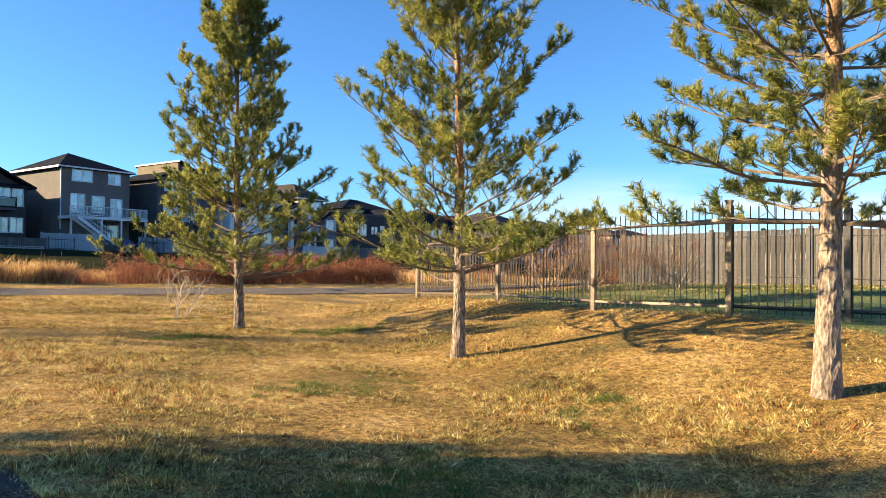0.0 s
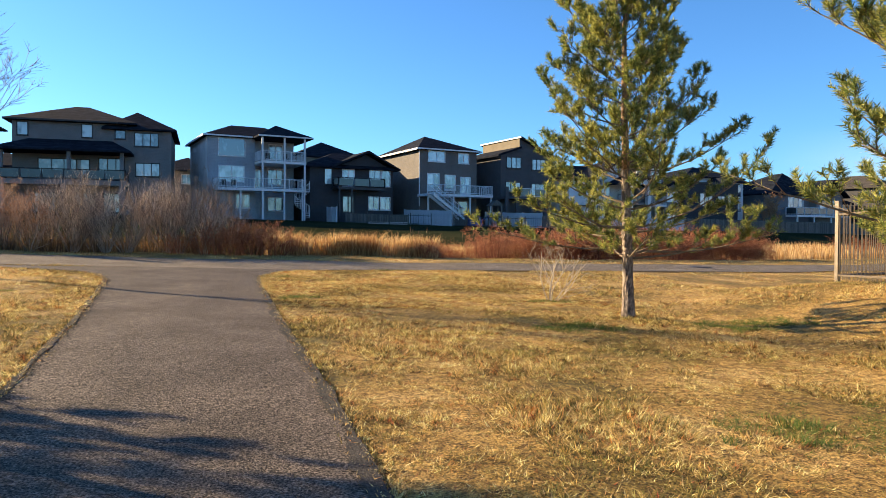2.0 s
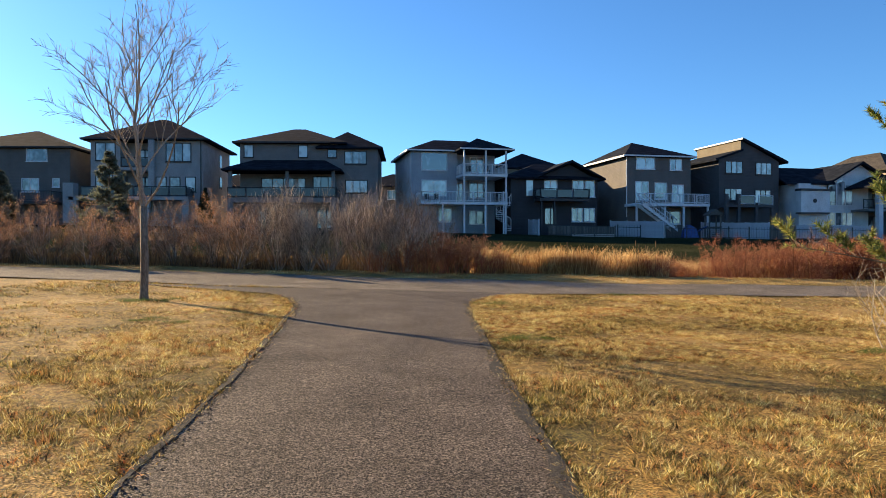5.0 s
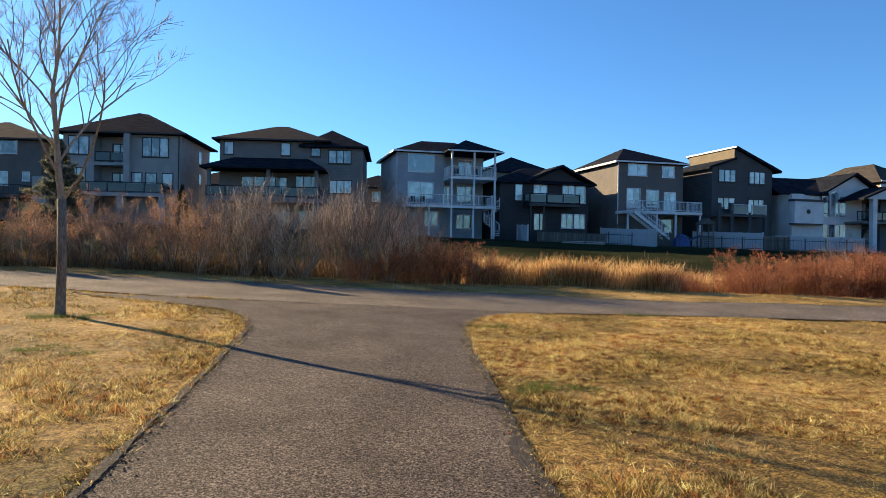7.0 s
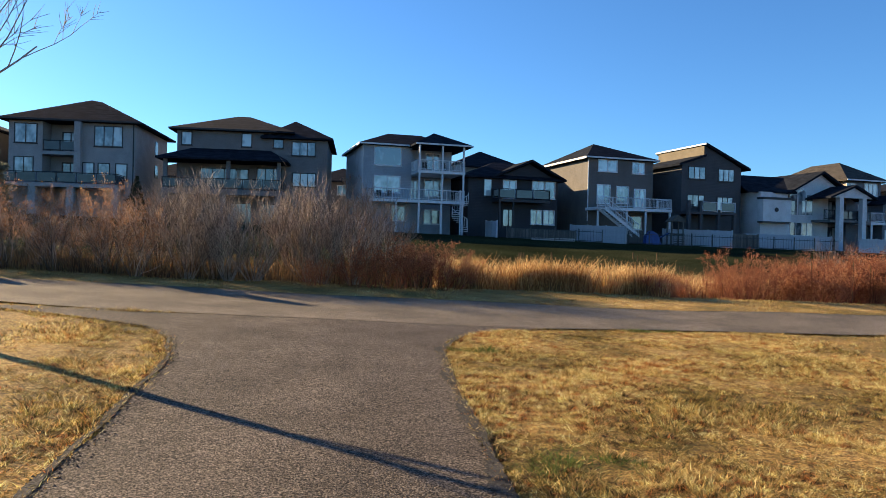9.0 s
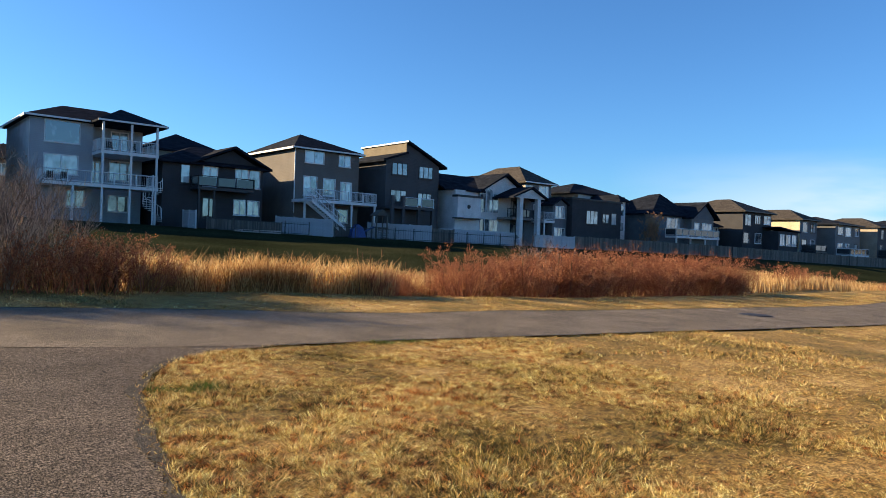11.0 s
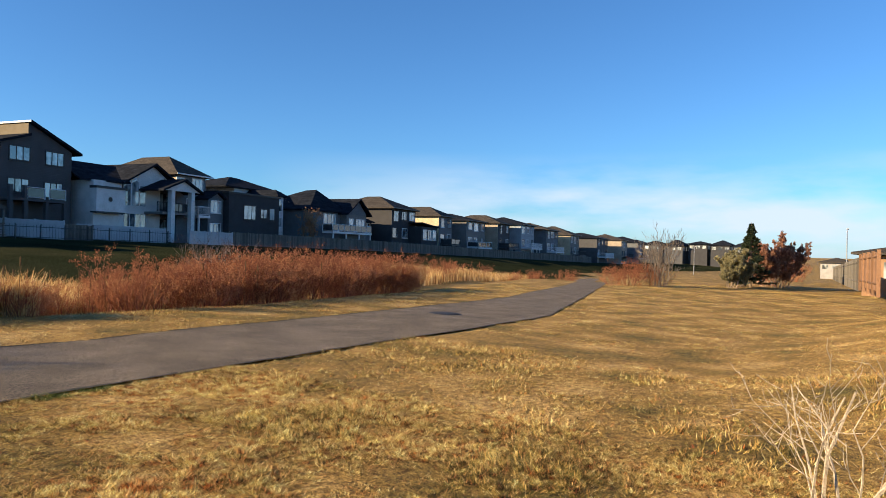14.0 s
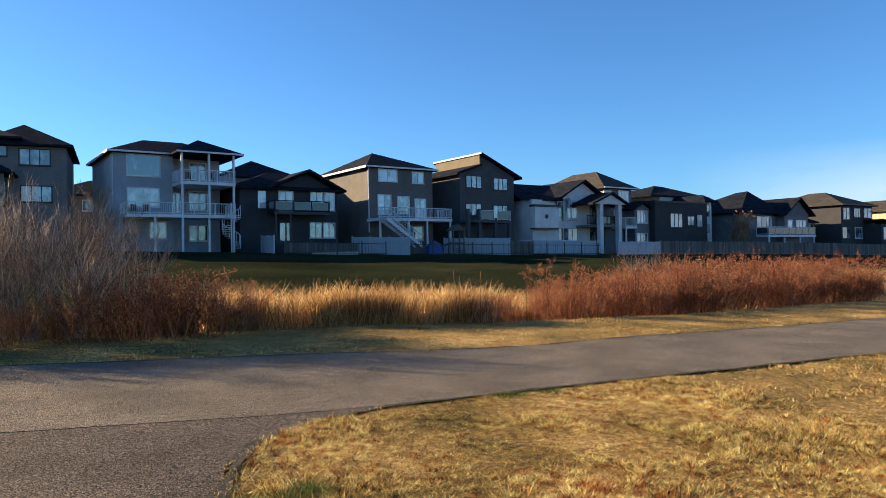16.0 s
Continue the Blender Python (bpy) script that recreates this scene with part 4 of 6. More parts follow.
roof(h, o, gable, 59.9, 62.9, Y - 0.7, Y + 1.2, 7.05, 8.1, over=0.35, name="bay_roof")
window(h, o, 60.5, 6.8, 62.3, 5.4, Y - 0.6, 3)
window(h, o, 60.4, 4.0, 62.3, 2.6, Y - 0.6, 3)
deck(h, o, 57.9, 60.0, Y - 1.0, Y + 1.2, 4.9, (58.1,), "trim")
door(h, o, 58.2, 7.0, 59.6, 4.95, Y + 1.2)

# black flat-fronted house with grey hip roofs behind
h, o = start(63, 73.7, Y, "black flat-fronted house beneath a grey hipped roof")
wall(h, o, 63.0, 73.7, Y, Y + 6, G0, 8.0, "black")
part("parapet", Geo().box((62.8 - o[0], Y - 0.15 - o[1], 8.0 - o[2]), (73.9 - o[0], Y + 6 - o[1], 8.2 - o[2])), M["dark_trim"], h)
wall(h, o, 71.5, 81.5, Y + 6, Y + 16, G0, 9.5, "white", "rear_wall")
wall(h, o, 73.7, 75.4, Y + 0.5, Y + 6, G0, 8.4, "white", "side_wall")
roof(h, o, hip, 69.5, 81.5, Y + 6, Y + 16, 9.6, 11.5, over=0.6, ridge=((76.0, Y + 10.5), (78.5, Y + 11)))
roof(h, o, hip, 73.9, 75.8, Y + 0.5, Y + 8, 8.5, 9.4, over=0.4, name="side_roof")
window(h, o, 66.0, 6.6, 68.4, 4.9, Y, 3, "dark_trim")
window(h, o, 69.5, 6.3, 70.9, 5.2, Y, 2, "dark_trim")
window(h, o, 71.5, 6.5, 72.6, 5.0, Y, 1, "dark_trim")
window(h, o, 74.2, 7.8, 75.0, 6.4, Y + 0.5, 1)
window(h, o, 74.2, 5.4, 75.0, 4.2, Y + 0.5, 1)

# dark house with shingled gables and a glass deck
h, o = start(78, 95, Y, "grey-brown house with steep gables and glazed deck")
wall(h, o, 78.0, 93.6, Y + 1, Y + 12, G0, 6.9, "slate")
roof(h, o, hip, 78.0, 88.0, Y + 1, Y + 12, 7.0, 10.4, over=0.6, mat="shingle", ridge=((85.6, Y + 4.5), (86.6, Y + 7)))
gable_wall(h, o, 86.8, 93.4, Y - 0.3, Y + 0.3, 6.7, 9.0, "slate", 90.3)
roof(h, o, gable, 86.8, 93.6, Y - 0.4, Y + 10, 6.8, 9.3, peak=90.3, left=6.8, name="front_gable")
wall(h, o, 87.0, 93.3, Y - 0.2, Y + 1, G0, 6.7, "greige", "gable_front")
window(h, o, 82.2, 6.5, 85.6, 4.5, Y + 1, 3)
window(h, o, 87.8, 6.0, 89.0, 4.4, Y - 0.2, 1)
window(h, o, 90.0, 6.0, 92.6, 4.4, Y - 0.2, 3)
deck(h, o, 80.0, 92.0, Y - 2.0, Y - 0.2, 3.9, (80.3, 84, 88, 91.7), "trim", glass=True)
wall(h, o, 93.3, 96.5, Y + 0.6, Y + 8, G0, 5.8, "slate", "side_wall")
roof(h, o, hip, 93.3, 96.5, Y + 0.6, Y + 8, 5.9, 7.0, over=0.5, name="side_roof")
window(h, o, 93.9, 5.6, 96.0, 4.2, Y + 0.6, 3)


# the row goes on, stepping down to the east
def row_house(x0, x1, z, top, mat, side, rmat, rng2, lower=True):
    h, o = start(x0, x1, Y, f"{mat.replace('_', '-')} two-storey house with hipped roof farther along the row")
    wall(h, o, x0, x1, Y, Y + 12, G0 - 1.5, z, mat)
    roof(h, o, hip, x0, x1, Y, Y + 12, z + 0.1, top, over=0.6, mat=rmat)
    fascia(h, o, x0 - 0.6, x1 + 0.6, Y - 0.6, z + 0.1, "dark_trim")
    if side:
        # paler sheet over the left wall, a sunlit side done by colour
        part("side_cladding", Geo().box((x0 - 0.05 - o[0], Y + 0.02 - o[1], G0 - o[2]), (x0 - 0.004 - o[0], Y + 11.9 - o[1], z - 0.1 - o[2])), W[side], h)
    w = x1 - x0
    for fz in (z - 0.35, z - 3.2):
        k = 2 if w < 9 else 3
        for i in range(k):
            c = x0 + w * (i + 0.5) / k + rng2.uniform(-0.3, 0.3)
            ww = rng2.uniform(0.6, 1.2)
            window(h, o, c - ww, fz - 0.1, c + ww, fz - rng2.uniform(1.3, 1.8), Y, rng2.choice((1, 2, 3)), rng2.choice(("trim", "dark_trim")))
    if lower:
        zd = z - 5.2
        deck(h, o, x0 + 0.6, x1 - rng2.uniform(0.5, 3), Y - 2.4, Y, zd, (x0 + 0.9, (x0 + x1) / 2, x1 - 3.2), rng2.choice(("trim", "dark_trim")), glass=rng2.random() < 0.5)
        window(h, o, x0 + 1.2, zd - 0.6, x0 + 3, zd - 1.8, Y, 2)
    return h, o


r2 = random.Random(11)
h, o = row_house(97.8, 107.3, 8.4, 10.7, "black", "", "shingle_tan", r2, False)
wall(h, o, 104.5, 111.6, Y - 2.5, Y, G0 - 1, 5.6, "black", "sunroom")
part("sunroom_roof", Geo().poly([(104.3 - o[0], Y - 2.8 - o[1], 6.3 - o[2]), (112.0 - o[0], Y - 2.8 - o[1], 5.7 - o[2]), (112.0 - o[0], Y - 2.8 - o[1], 5.5 - o[2]), (104.3 - o[0], Y - 2.8 - o[1], 6.1 - o[2])], (0, 3, 0)), M["shingle"], h)
for i in range(3):
    window(h, o, 105.2 + i * 2.1, 5.0, 106.7 + i * 2.1, 3.4, Y - 2.5, 2)
row_house(112.9, 119.5, 7.9, 9.8, "slate", "cream", "shingle_tan", r2)
row_house(122.3, 133.5, 7.6, 9.2, "greige", "", "shingle", r2)
row_house(136.0, 144.4, 7.7, 9.6, "charcoal", "tan", "shingle_tan", r2)
row_house(146.5, 158.0, 7.9, 9.8, "blue_grey", "", "shingle", r2)
row_house(160.5, 172.5, 7.3, 9.2, "slate", "", "shingle_tan", r2)
row_house(176.0, 187.0, 6.6, 9.0, "greige", "cream", "shingle_tan", r2)
row_house(194.0, 212.0, 6.4, 8.0, "charcoal", "", "shingle", r2)
row_house(217.0, 229.0, 6.4, 8.4, "tan", "tan", "shingle_tan", r2)
row_house(234.0, 246.0, 6.2, 8.2, "slate", "", "shingle", r2)
row_house(-66.0, -53.0, 11.2, 13.6, "charcoal", "", "shingle", r2)
row_house(-84.0, -70.0, 11.4, 13.8, "greige", "", "shingle", r2)


# ---- fences ----
def rail_fence(name, pts, zs, label, mat, hgt=1.75, step=0.115, posts=()):
    """A metal picket fence through plan points: rails, pickets and posts."""
    t = thing(name, (pts[0][0], pts[0][1], zs[0]), label, "fence")
    o = Vector((pts[0][0], pts[0][1], zs[0]))
    picket = Geo().tube([(0, 0, 0.05), (0, 0, hgt)], [0.011, 0.011], 4).mesh("picket", M[mat])
    post = Geo().box((-0.04, -0.04, -0.25), (0.04, 0.04, hgt + 0.05)).box((-0.05, -0.05, hgt + 0.05), (0.05, 0.05, hgt + 0.08)).mesh("post", M[mat])
    for k, ((xa, ya), (xb, yb)) in enumerate(zip(pts, pts[1:])):
        a, b = Vector((xa, ya, zs[k])) - o, Vector((xb, yb, zs[k + 1])) - o
        L = (b - a).length
        for zz in (0.14, hgt - 0.2):
            part("rail", Geo().tube([a + Vector((0, 0, zz)), b + Vector((0, 0, zz))], [0.028, 0.028], 4), M[mat], t)
        for i in range(int(L / step)):
            ob = part("picket", picket, None, t)
            ob.location = a.lerp(b, (i + 0.5) * step / L)
    for fx, fy, fz in posts:
        ob = part("post", post, None, t)
        ob.location = Vector((fx, fy, fz)) - o
    return t


zf = lambda x, y: float(height(x, y))
FA, FS, FP, FQ, FR = (13.8, 13.6), (12.9, 10.0), (11.8, 6.8), (11.2, 4.1), (13.6, 0.2)
rail_fence("rail_fence", [FA, FS, FP, FQ], [zf(*p) for p in (FA, FS, FP, FQ)], "bronze metal picket fence around a private yard", "fence_metal", 1.6, posts=[(*p, zf(*p)) for p in (FA, FS, FP, FQ)])
# the yard fence goes on in black, which puts this stretch's shade into the colour
rail_fence("rail_fence", [FQ, (12.1, 2.8), FR], [zf(*FQ), zf(12.1, 2.8), zf(*FR)], "metal picket fence drawn black for its shade", "fence_black", 1.6, posts=[(12.1, 2.8, zf(12.1, 2.8))])
rail_fence("rail_fence", [FA, (23.0, 13.1)], [zf(*FA), zf(23.0, 13.1)], "bronze metal picket fence along the yard's end", "fence_metal", 1.6, posts=[(18.4, 13.35, zf(18.4, 13.35)), (23.0, 13.1, zf(23.0, 13.1))])


def board_fence(name, pts, label, mat, hgt=1.8, board=0.14, zs=None, cap=True, panel=None):
    """A board fence through plan points; boards are pieces of their own up to a limit."""
    z0 = zs or [zf(*p) for p in pts]
    o = Vector((pts[0][0], pts[0][1], z0[0]))
    t = thing(name, tuple(o), label, "fence")
    for k, ((xa, ya), (xb, yb)) in enumerate(zip(pts, pts[1:])):
        a, b = Vector((xa, ya, z0[k])) - o, Vector((xb, yb, z0[k + 1])) - o
        d = b - a
        flat = Vector((d.x, d.y, 0))
        L, ang = flat.length, math.atan2(d.y, d.x)
        bd = Geo().box((-board / 2 + 0.004, -0.012, -0.05), (board / 2 - 0.004, 0.012, hgt)).mesh("board", M[mat])
        n = int(L / board)
        for i in range(n):
            ob = part("board", bd, None, t)
            p = a.lerp(b, (i + 0.5) / n)
            ob.location, ob.rotation_euler = p + Vector((0, 0, 0.015 * math.sin(i * 7.3))), (0, 0, ang)
        m = max(1, round(L / 2.4))
        ps = Geo().box((-0.06, -0.05, -0.3), (0.06, 0.09, hgt + (0.08 if cap else 0))).mesh("post", M[mat])
        for i in range(m + 1):
            ob = part("post", ps, None, t)
            ob.location, ob.rotation_euler = a.lerp(b, i / m) + Vector((0, 0, 0)), (0, 0, ang)
        for zz in (0.25, hgt - 0.2):
            part("rail", Geo().tube([a + Vector((0, 0.05, zz)), b + Vector((0, 0.05, zz))], [0.04, 0.04], 4), M[mat], t)
    return t


# yard behind the rail fence
board_fence("board_fence", [(23.0, 13.0), (24.6, 7.4), (25.6, -4.0)], "weathered grey wooden board fence closing a yard", "wood_grey", 1.75)
# back-yard fences along the row
board_fence("vinyl_fence", [row_place(14.2, 78.5), row_place(14.0, 83.5)], "white vinyl privacy fence beside the black house", "vinyl", 1.7)
board_fence("vinyl_fence", [row_place(23.4, 84.4), row_place(27.2, 78.2)], "white vinyl privacy fence running down the yard", "vinyl", 1.8)
board_fence("vinyl_fence", [row_place(33.6, 83.8), row_place(38.5, 78.1)], "white vinyl privacy fence running down the yard", "vinyl", 1.8)
board_fence("vinyl_fence", [row_place(42.0, 81.8), row_place(49.3, 77.9)], "white vinyl privacy fence beside the white house", "vinyl", 1.6)
board_fence("vinyl_fence", [row_place(52.6, 78.2), row_place(58.4, 78.0)], "white vinyl privacy fence below the porch", "vinyl", 1.5)
board_fence("board_fence", [row_place(58.6, 78.0), row_place(88.0, 78.5)], "weathered grey wooden back-yard fence", "wood_grey", 1.6, board=0.2)
board_fence("board_fence", [row_place(88.3, 78.5), row_place(118.0, 79.0)], "weathered grey wooden back-yard fence", "wood_grey", 1.6, board=0.25)
board_fence("board_fence", [row_place(118.3, 79.0), row_place(178.0, 79.0)], "weathered grey wooden back-yard fence", "wood_grey", 1.6, board=0.4)
board_fence("board_fence", [row_place(38.7, 78.2), row_place(41.4, 78.2)], "dark wooden gate panel between white fences", "wood_grey", 1.5)
board_fence("board_fence", [row_place(15.6, 80.5), row_place(22.8, 80.5)], "low grey wooden fence below the black house", "wood_grey", 1.1)
rail_fence("rail_fence", [row_place(27.2, 77.4), row_place(49.5, 77.2)], [zf(*row_place(27.2, 77.4)), zf(*row_place(49.5, 77.2))], "black metal fence at the foot of the yards", "fence_black", 1.3, 0.3, [(*row_place(x, 77.35), zf(*row_place(x, 77.35))) for x in np.arange(27.2, 49.6, 2.2)])
rail_fence("rail_fence", [row_place(15.0, 77.6), row_place(24.6, 77.5)], [zf(*row_place(15, 77.6)), zf(*row_place(24.6, 77.5))], "black metal fence at the foot of the yards", "fence_black", 1.3, 0.3, [(*row_place(x, 77.55), zf(*row_place(x, 77.55))) for x in np.arange(15, 24.7, 2.4)])


# ---- plants ----
def rand_dir(r, up=0.0):
    v = Vector((r.gauss(0, 1), r.gauss(0, 1), r.gauss(0, 1) * 0.6 + up))
    return v.normalized()


def grow(g, r, p, d, length, rad, depth, spread=0.55, up=0.12, kids=(2, 4), segs=4, tips=None, sides=4, shrink=0.66, wig=0.14, low=0.35, thin=0.0022):
    """One limb that bends, tapers and branches."""
    pts, radii = [p.copy()], [rad]
    for i in range(segs):
        d = (d + rand_dir(r) * wig + Vector((0, 0, up * 0.4))).normalized()
        p = p + d * (length / segs)
        pts.append(p.copy())
        radii.append(rad * (1 - 0.55 * (i + 1) / segs))
    g.tube(pts, radii, sides if depth > 1 else 3)
    if tips is not None:
        tips.append((pts[-2], pts[-1]))
    if depth > 0:
        for k in range(r.randint(*kids)):
            f = r.uniform(low, 1.0)
            j = min(int(f * segs), segs - 1)
            q = pts[j].lerp(pts[j + 1], f * segs - j)
            ax = (pts[j + 1] - pts[j]).normalized()
            side = ax.cross(rand_dir(r)).normalized()
            nd = (ax * (1 - spread * 0.6) + side * spread + Vector((0, 0, up))).normalized()
            grow(g, r, q, nd, length * shrink * r.uniform(0.75, 1.1), max(radii[j] * 0.58, thin), depth - 1, spread, up, kids, max(2, segs - 1), tips, sides, shrink, wig, low, thin)


def scatter_leaves(points, dirs, n, size, seed, jitter, wide=0.5, along=0.7):
    """Small pointed leaves as triangles pairs along twigs: arrays of vertices and triangles."""
    q = np.random.default_rng(seed)
    P = np.repeat(points, n, 0)
    D = np.repeat(dirs, n, 0)
    u = q.random((len(P), 1))
    base = P + D * u + q.normal(0, jitter, P.shape)
    ax = D / (np.linalg.norm(D, axis=1, keepdims=True) + 1e-9)
    ld = ax * along + q.normal(0, 0.6, P.shape)
    ld /= np.linalg.norm(ld, axis=1, keepdims=True)
    sd = np.cross(ld, q.normal(0, 1, P.shape))
    sd /= np.linalg.norm(sd, axis=1, keepdims=True) + 1e-9
    s = size * q.uniform(0.6, 1.3, (len(P), 1))
    V = np.stack([base, base + ld * s * 0.5 + sd * s * wide * 0.5, base + ld * s, base + ld * s * 0.5 - sd * s * wide * 0.5], 1).reshape(-1, 3)
    k = np.arange(len(P)) * 4
    return V, np.concatenate([np.stack([k, k + 1, k + 2], 1), np.stack([k, k + 2, k + 3], 1)])


def needle_sprays(twigs, n, length, width, seed, spread=0.75):
    """Needles as slim triangles round each twig."""
    q = np.random.default_rng(seed)
    A = np.array([t[0][:] for t in twigs])
    B = np.array([t[1][:] for t in twigs])
    P, D = np.repeat(A, n, 0), np.repeat(B - A, n, 0)
    u = q.random((len(P), 1)) ** 0.8
    ax = D / (np.linalg.norm(D, axis=1, keepdims=True) + 1e-9)
    rd = q.normal(0, 1, P.shape)
    rd -= ax * (rd * ax).sum(1, keepdims=True)
    rd /= np.linalg.norm(rd, axis=1, keepdims=True) + 1e-9
    nd = ax * q.uniform(0.35, 0.9, (len(P), 1)) + rd * spread
    nd[:, 2] += 0.18
    nd /= np.linalg.norm(nd, axis=1, keepdims=True)
    base = P + D * u
    sd = np.cross(nd, q.normal(0, 1, P.shape))
    sd /= np.linalg.norm(sd, axis=1, keepdims=True) + 1e-9
    L = length * q.uniform(0.7, 1.25, (len(P), 1))
    V = np.stack([base - sd * width / 2, base + sd * width / 2, base + nd * L], 1).reshape(-1, 3)
    return V, np.arange(len(P) * 3).reshape(-1, 3)


def pine(at, tall, rad, crown, reach, seed, label, lean=(0, 0), top_reach=0.35, needles=38, power=0.75, gap=1.0, droop=0.0, bare=0.3, long=0.085, wide=0.0096, curl=0.075):
    """A young pine: flaking trunk, whorls of upturned limbs with side shoots, and needle tufts on the young shoots."""
    r = random.Random(seed)
    t = thing("pine_tree", at, label, "tree", "pines on the lawn")
    path, radii = [], []
    for i in range(15):
        f = i / 14
        path.append(Vector((lean[0] * f + 0.05 * math.sin(3 * f + seed) * tall / 6, lean[1] * f + 0.05 * math.cos(4 * f + seed), tall * f - 0.12 * (i == 0))))
        radii.append(rad * (1.28 if i == 0 else 1.0) * (1 - 0.93 * f ** 1.1))
    split = 5
    low = []
    for i in range(split * 6 + 1):
        j = min(i // 6, split - 1)
        low.append((path[j].lerp(path[j + 1], i / 6 - j), radii[j] + (radii[j + 1] - radii[j]) * (i / 6 - j)))
    g = Geo().tube([p for p, _ in low], [a for _, a in low], 20)
    q = np.random.default_rng(seed)
    g.v = [(x + (x - path[0].x) * q.normal(0, 0.05), y + (y - path[0].y) * q.normal(0, 0.05), z) for x, y, z in g.v]
    part("trunk", g, M["bark_pine"], t, "flaking grey-brown lower trunk")
    part("upper_trunk", Geo().tube(path[split:], radii[split:], 12), M["bark_upper"], t, "orange-brown upper trunk", True)
    tufts = []
    z = crown
    while z < tall * 0.97:
        k = z / tall * 14
        j = min(int(k), 13)
        c = path[j].lerp(path[j + 1], k - j)
        g0 = (z - crown) / (tall - crown)
        L0 = reach * (1 - g0) ** power * (0.92 + 0.16 * math.sin(5.5 * g0 + seed)) + top_reach
        a0 = r.uniform(0, 6.28)
        m = r.randint(5, 6) if g0 < 0.75 else 4
        for i in range(m):
            limb = Geo()
            a = a0 + i * 6.28 / m + r.uniform(-0.35, 0.35)
            L = L0 * r.uniform(0.68, 1.12)
            el = 0.16 - droop * (1 - g0) + 0.72 * g0 + r.uniform(-0.15, 0.2)
            d = Vector((math.cos(a) * math.cos(el), math.sin(a) * math.cos(el), math.sin(el)))
            pts, rr = [c + Vector((0, 0, r.uniform(-0.12, 0.12)))], [max(0.007, rad * 0.2 * (1 - 0.8 * g0))]
            n = 7
            for s in range(n):
                d = (d + Vector((0, 0, curl)) + rand_dir(r) * 0.13).normalized()
                pts.append(pts[-1] + d * (L / n))
                rr.append(rr[0] * (1 - 0.85 * (s + 1) / n) + 0.002)
            limb.tube(pts, rr, 5)
            tufts.append((pts[-2], pts[-1] + d * 0.1))
            for s in range(1, n + 1):
                f = s / n
                for sgn in (-1, 1):
                    if r.random() < (0.8 if f < bare else 0.08):
                        continue
                    ax = (pts[s] - pts[s - 1]).normalized()
                    side = ax.cross(Vector((0, 0, 1))).normalized() * sgn
                    sd = (ax * r.uniform(0.5, 0.9) + side * r.uniform(0.5, 0.9) + Vector((0, 0, r.uniform(0.05, 0.55)))).normalized()
                    sl = L * r.uniform(0.18, 0.32) * (1.25 - f) + 0.16
                    p0 = pts[s - 1].lerp(pts[s], r.random())
                    p1 = p0 + sd * sl * 0.5
                    p2 = p1 + (sd + Vector((0, 0, 0.3)) + rand_dir(r) * 0.2).normalized() * sl * 0.5
                    limb.tube([p0, p1, p2], [0.006, 0.004, 0.003], 3)
                    tufts.append((p1, p2))
                    for _ in range(r.randint(3, 5)):
                        b0 = p1.lerp(p2, r.uniform(-0.5, 1.0))
                        td = (sd * 0.6 + rand_dir(r) * 0.55 + Vector((0, 0, 0.5))).normalized()
                        b1 = b0 + td * r.uniform(0.10, 0.19)
                        limb.tube([b0, b1], [0.003, 0.002], 3)
                        tufts.append((b0.lerp(b1, 0.2), b1))
            for _ in range(4):
                s = r.randint(0, 2)
                p0 = pts[s].lerp(pts[s + 1], r.random())
                p1 = p0 + rand_dir(r, 0.1) * r.uniform(0.15, 0.35)
                limb.tube([p0, p1, p1 + rand_dir(r, 0.3) * 0.18], [0.005, 0.003, 0.002], 3)
            part("limb", limb, M["twig_pine"], t)
        z += gap * r.uniform(0.36, 0.50) * (1.0 if z < tall * 0.7 else 0.75)
    tufts.append((path[-2], path[-1]))
    V, T = needle_sprays(tufts, needles, long, wide, seed, 0.85)
    part("needle_foliage", tri_mesh("needle_foliage", V, T, M["needle"]), None, t, "olive-yellow green needle clusters")
    return t


pine((7.75, 12.05, zf(7.75, 12.05)), 6.6, 0.092, 1.05, 2.3, 3, "young pine with an open sunlit crown on the lawn", power=0.95, gap=0.9, droop=0.2, bare=0.28, needles=54)
pine((8.36, 6.87, zf(8.36, 6.87)), 7.3, 0.092, 1.2, 2.1, 8, "full young pine with olive needles on the lawn", power=0.62, gap=0.86, droop=0.16, bare=0.27, needles=48)
pine((8.42, 1.93, zf(8.42, 1.93)), 7.6, 0.118, 1.75, 1.8, 26, "pine with a pale flaking trunk and sparse lower limbs", power=0.36, gap=0.82, bare=0.28, droop=0.26, curl=0.05, needles=58)
# unseen pines, added beside the path to throw the shade that crosses it
for px, py, tl, sd in ((-5.6, 9.95, 8.0, 31), (-7.8, 11.65, 8.6, 35), (-10.0, 13.35, 9.2, 38), (-12.2, 15.15, 9.4, 41)):
    pine((px, py, zf(px, py)), tl, 0.16, 1.0, 2.0, sd, "unseen tall pine added to shade the lawn", power=0.45, needles=6, gap=1.7, long=0.12, wide=0.028)

# another unseen pine, added to widen that shade near the path
pine((-4.9, 10.9, zf(-4.9, 10.9)), 4.2, 0.09, 0.8, 1.2, 44, "unseen small pine added to shade the path", power=0.5, needles=12, gap=1.5, long=0.11, wide=0.022)

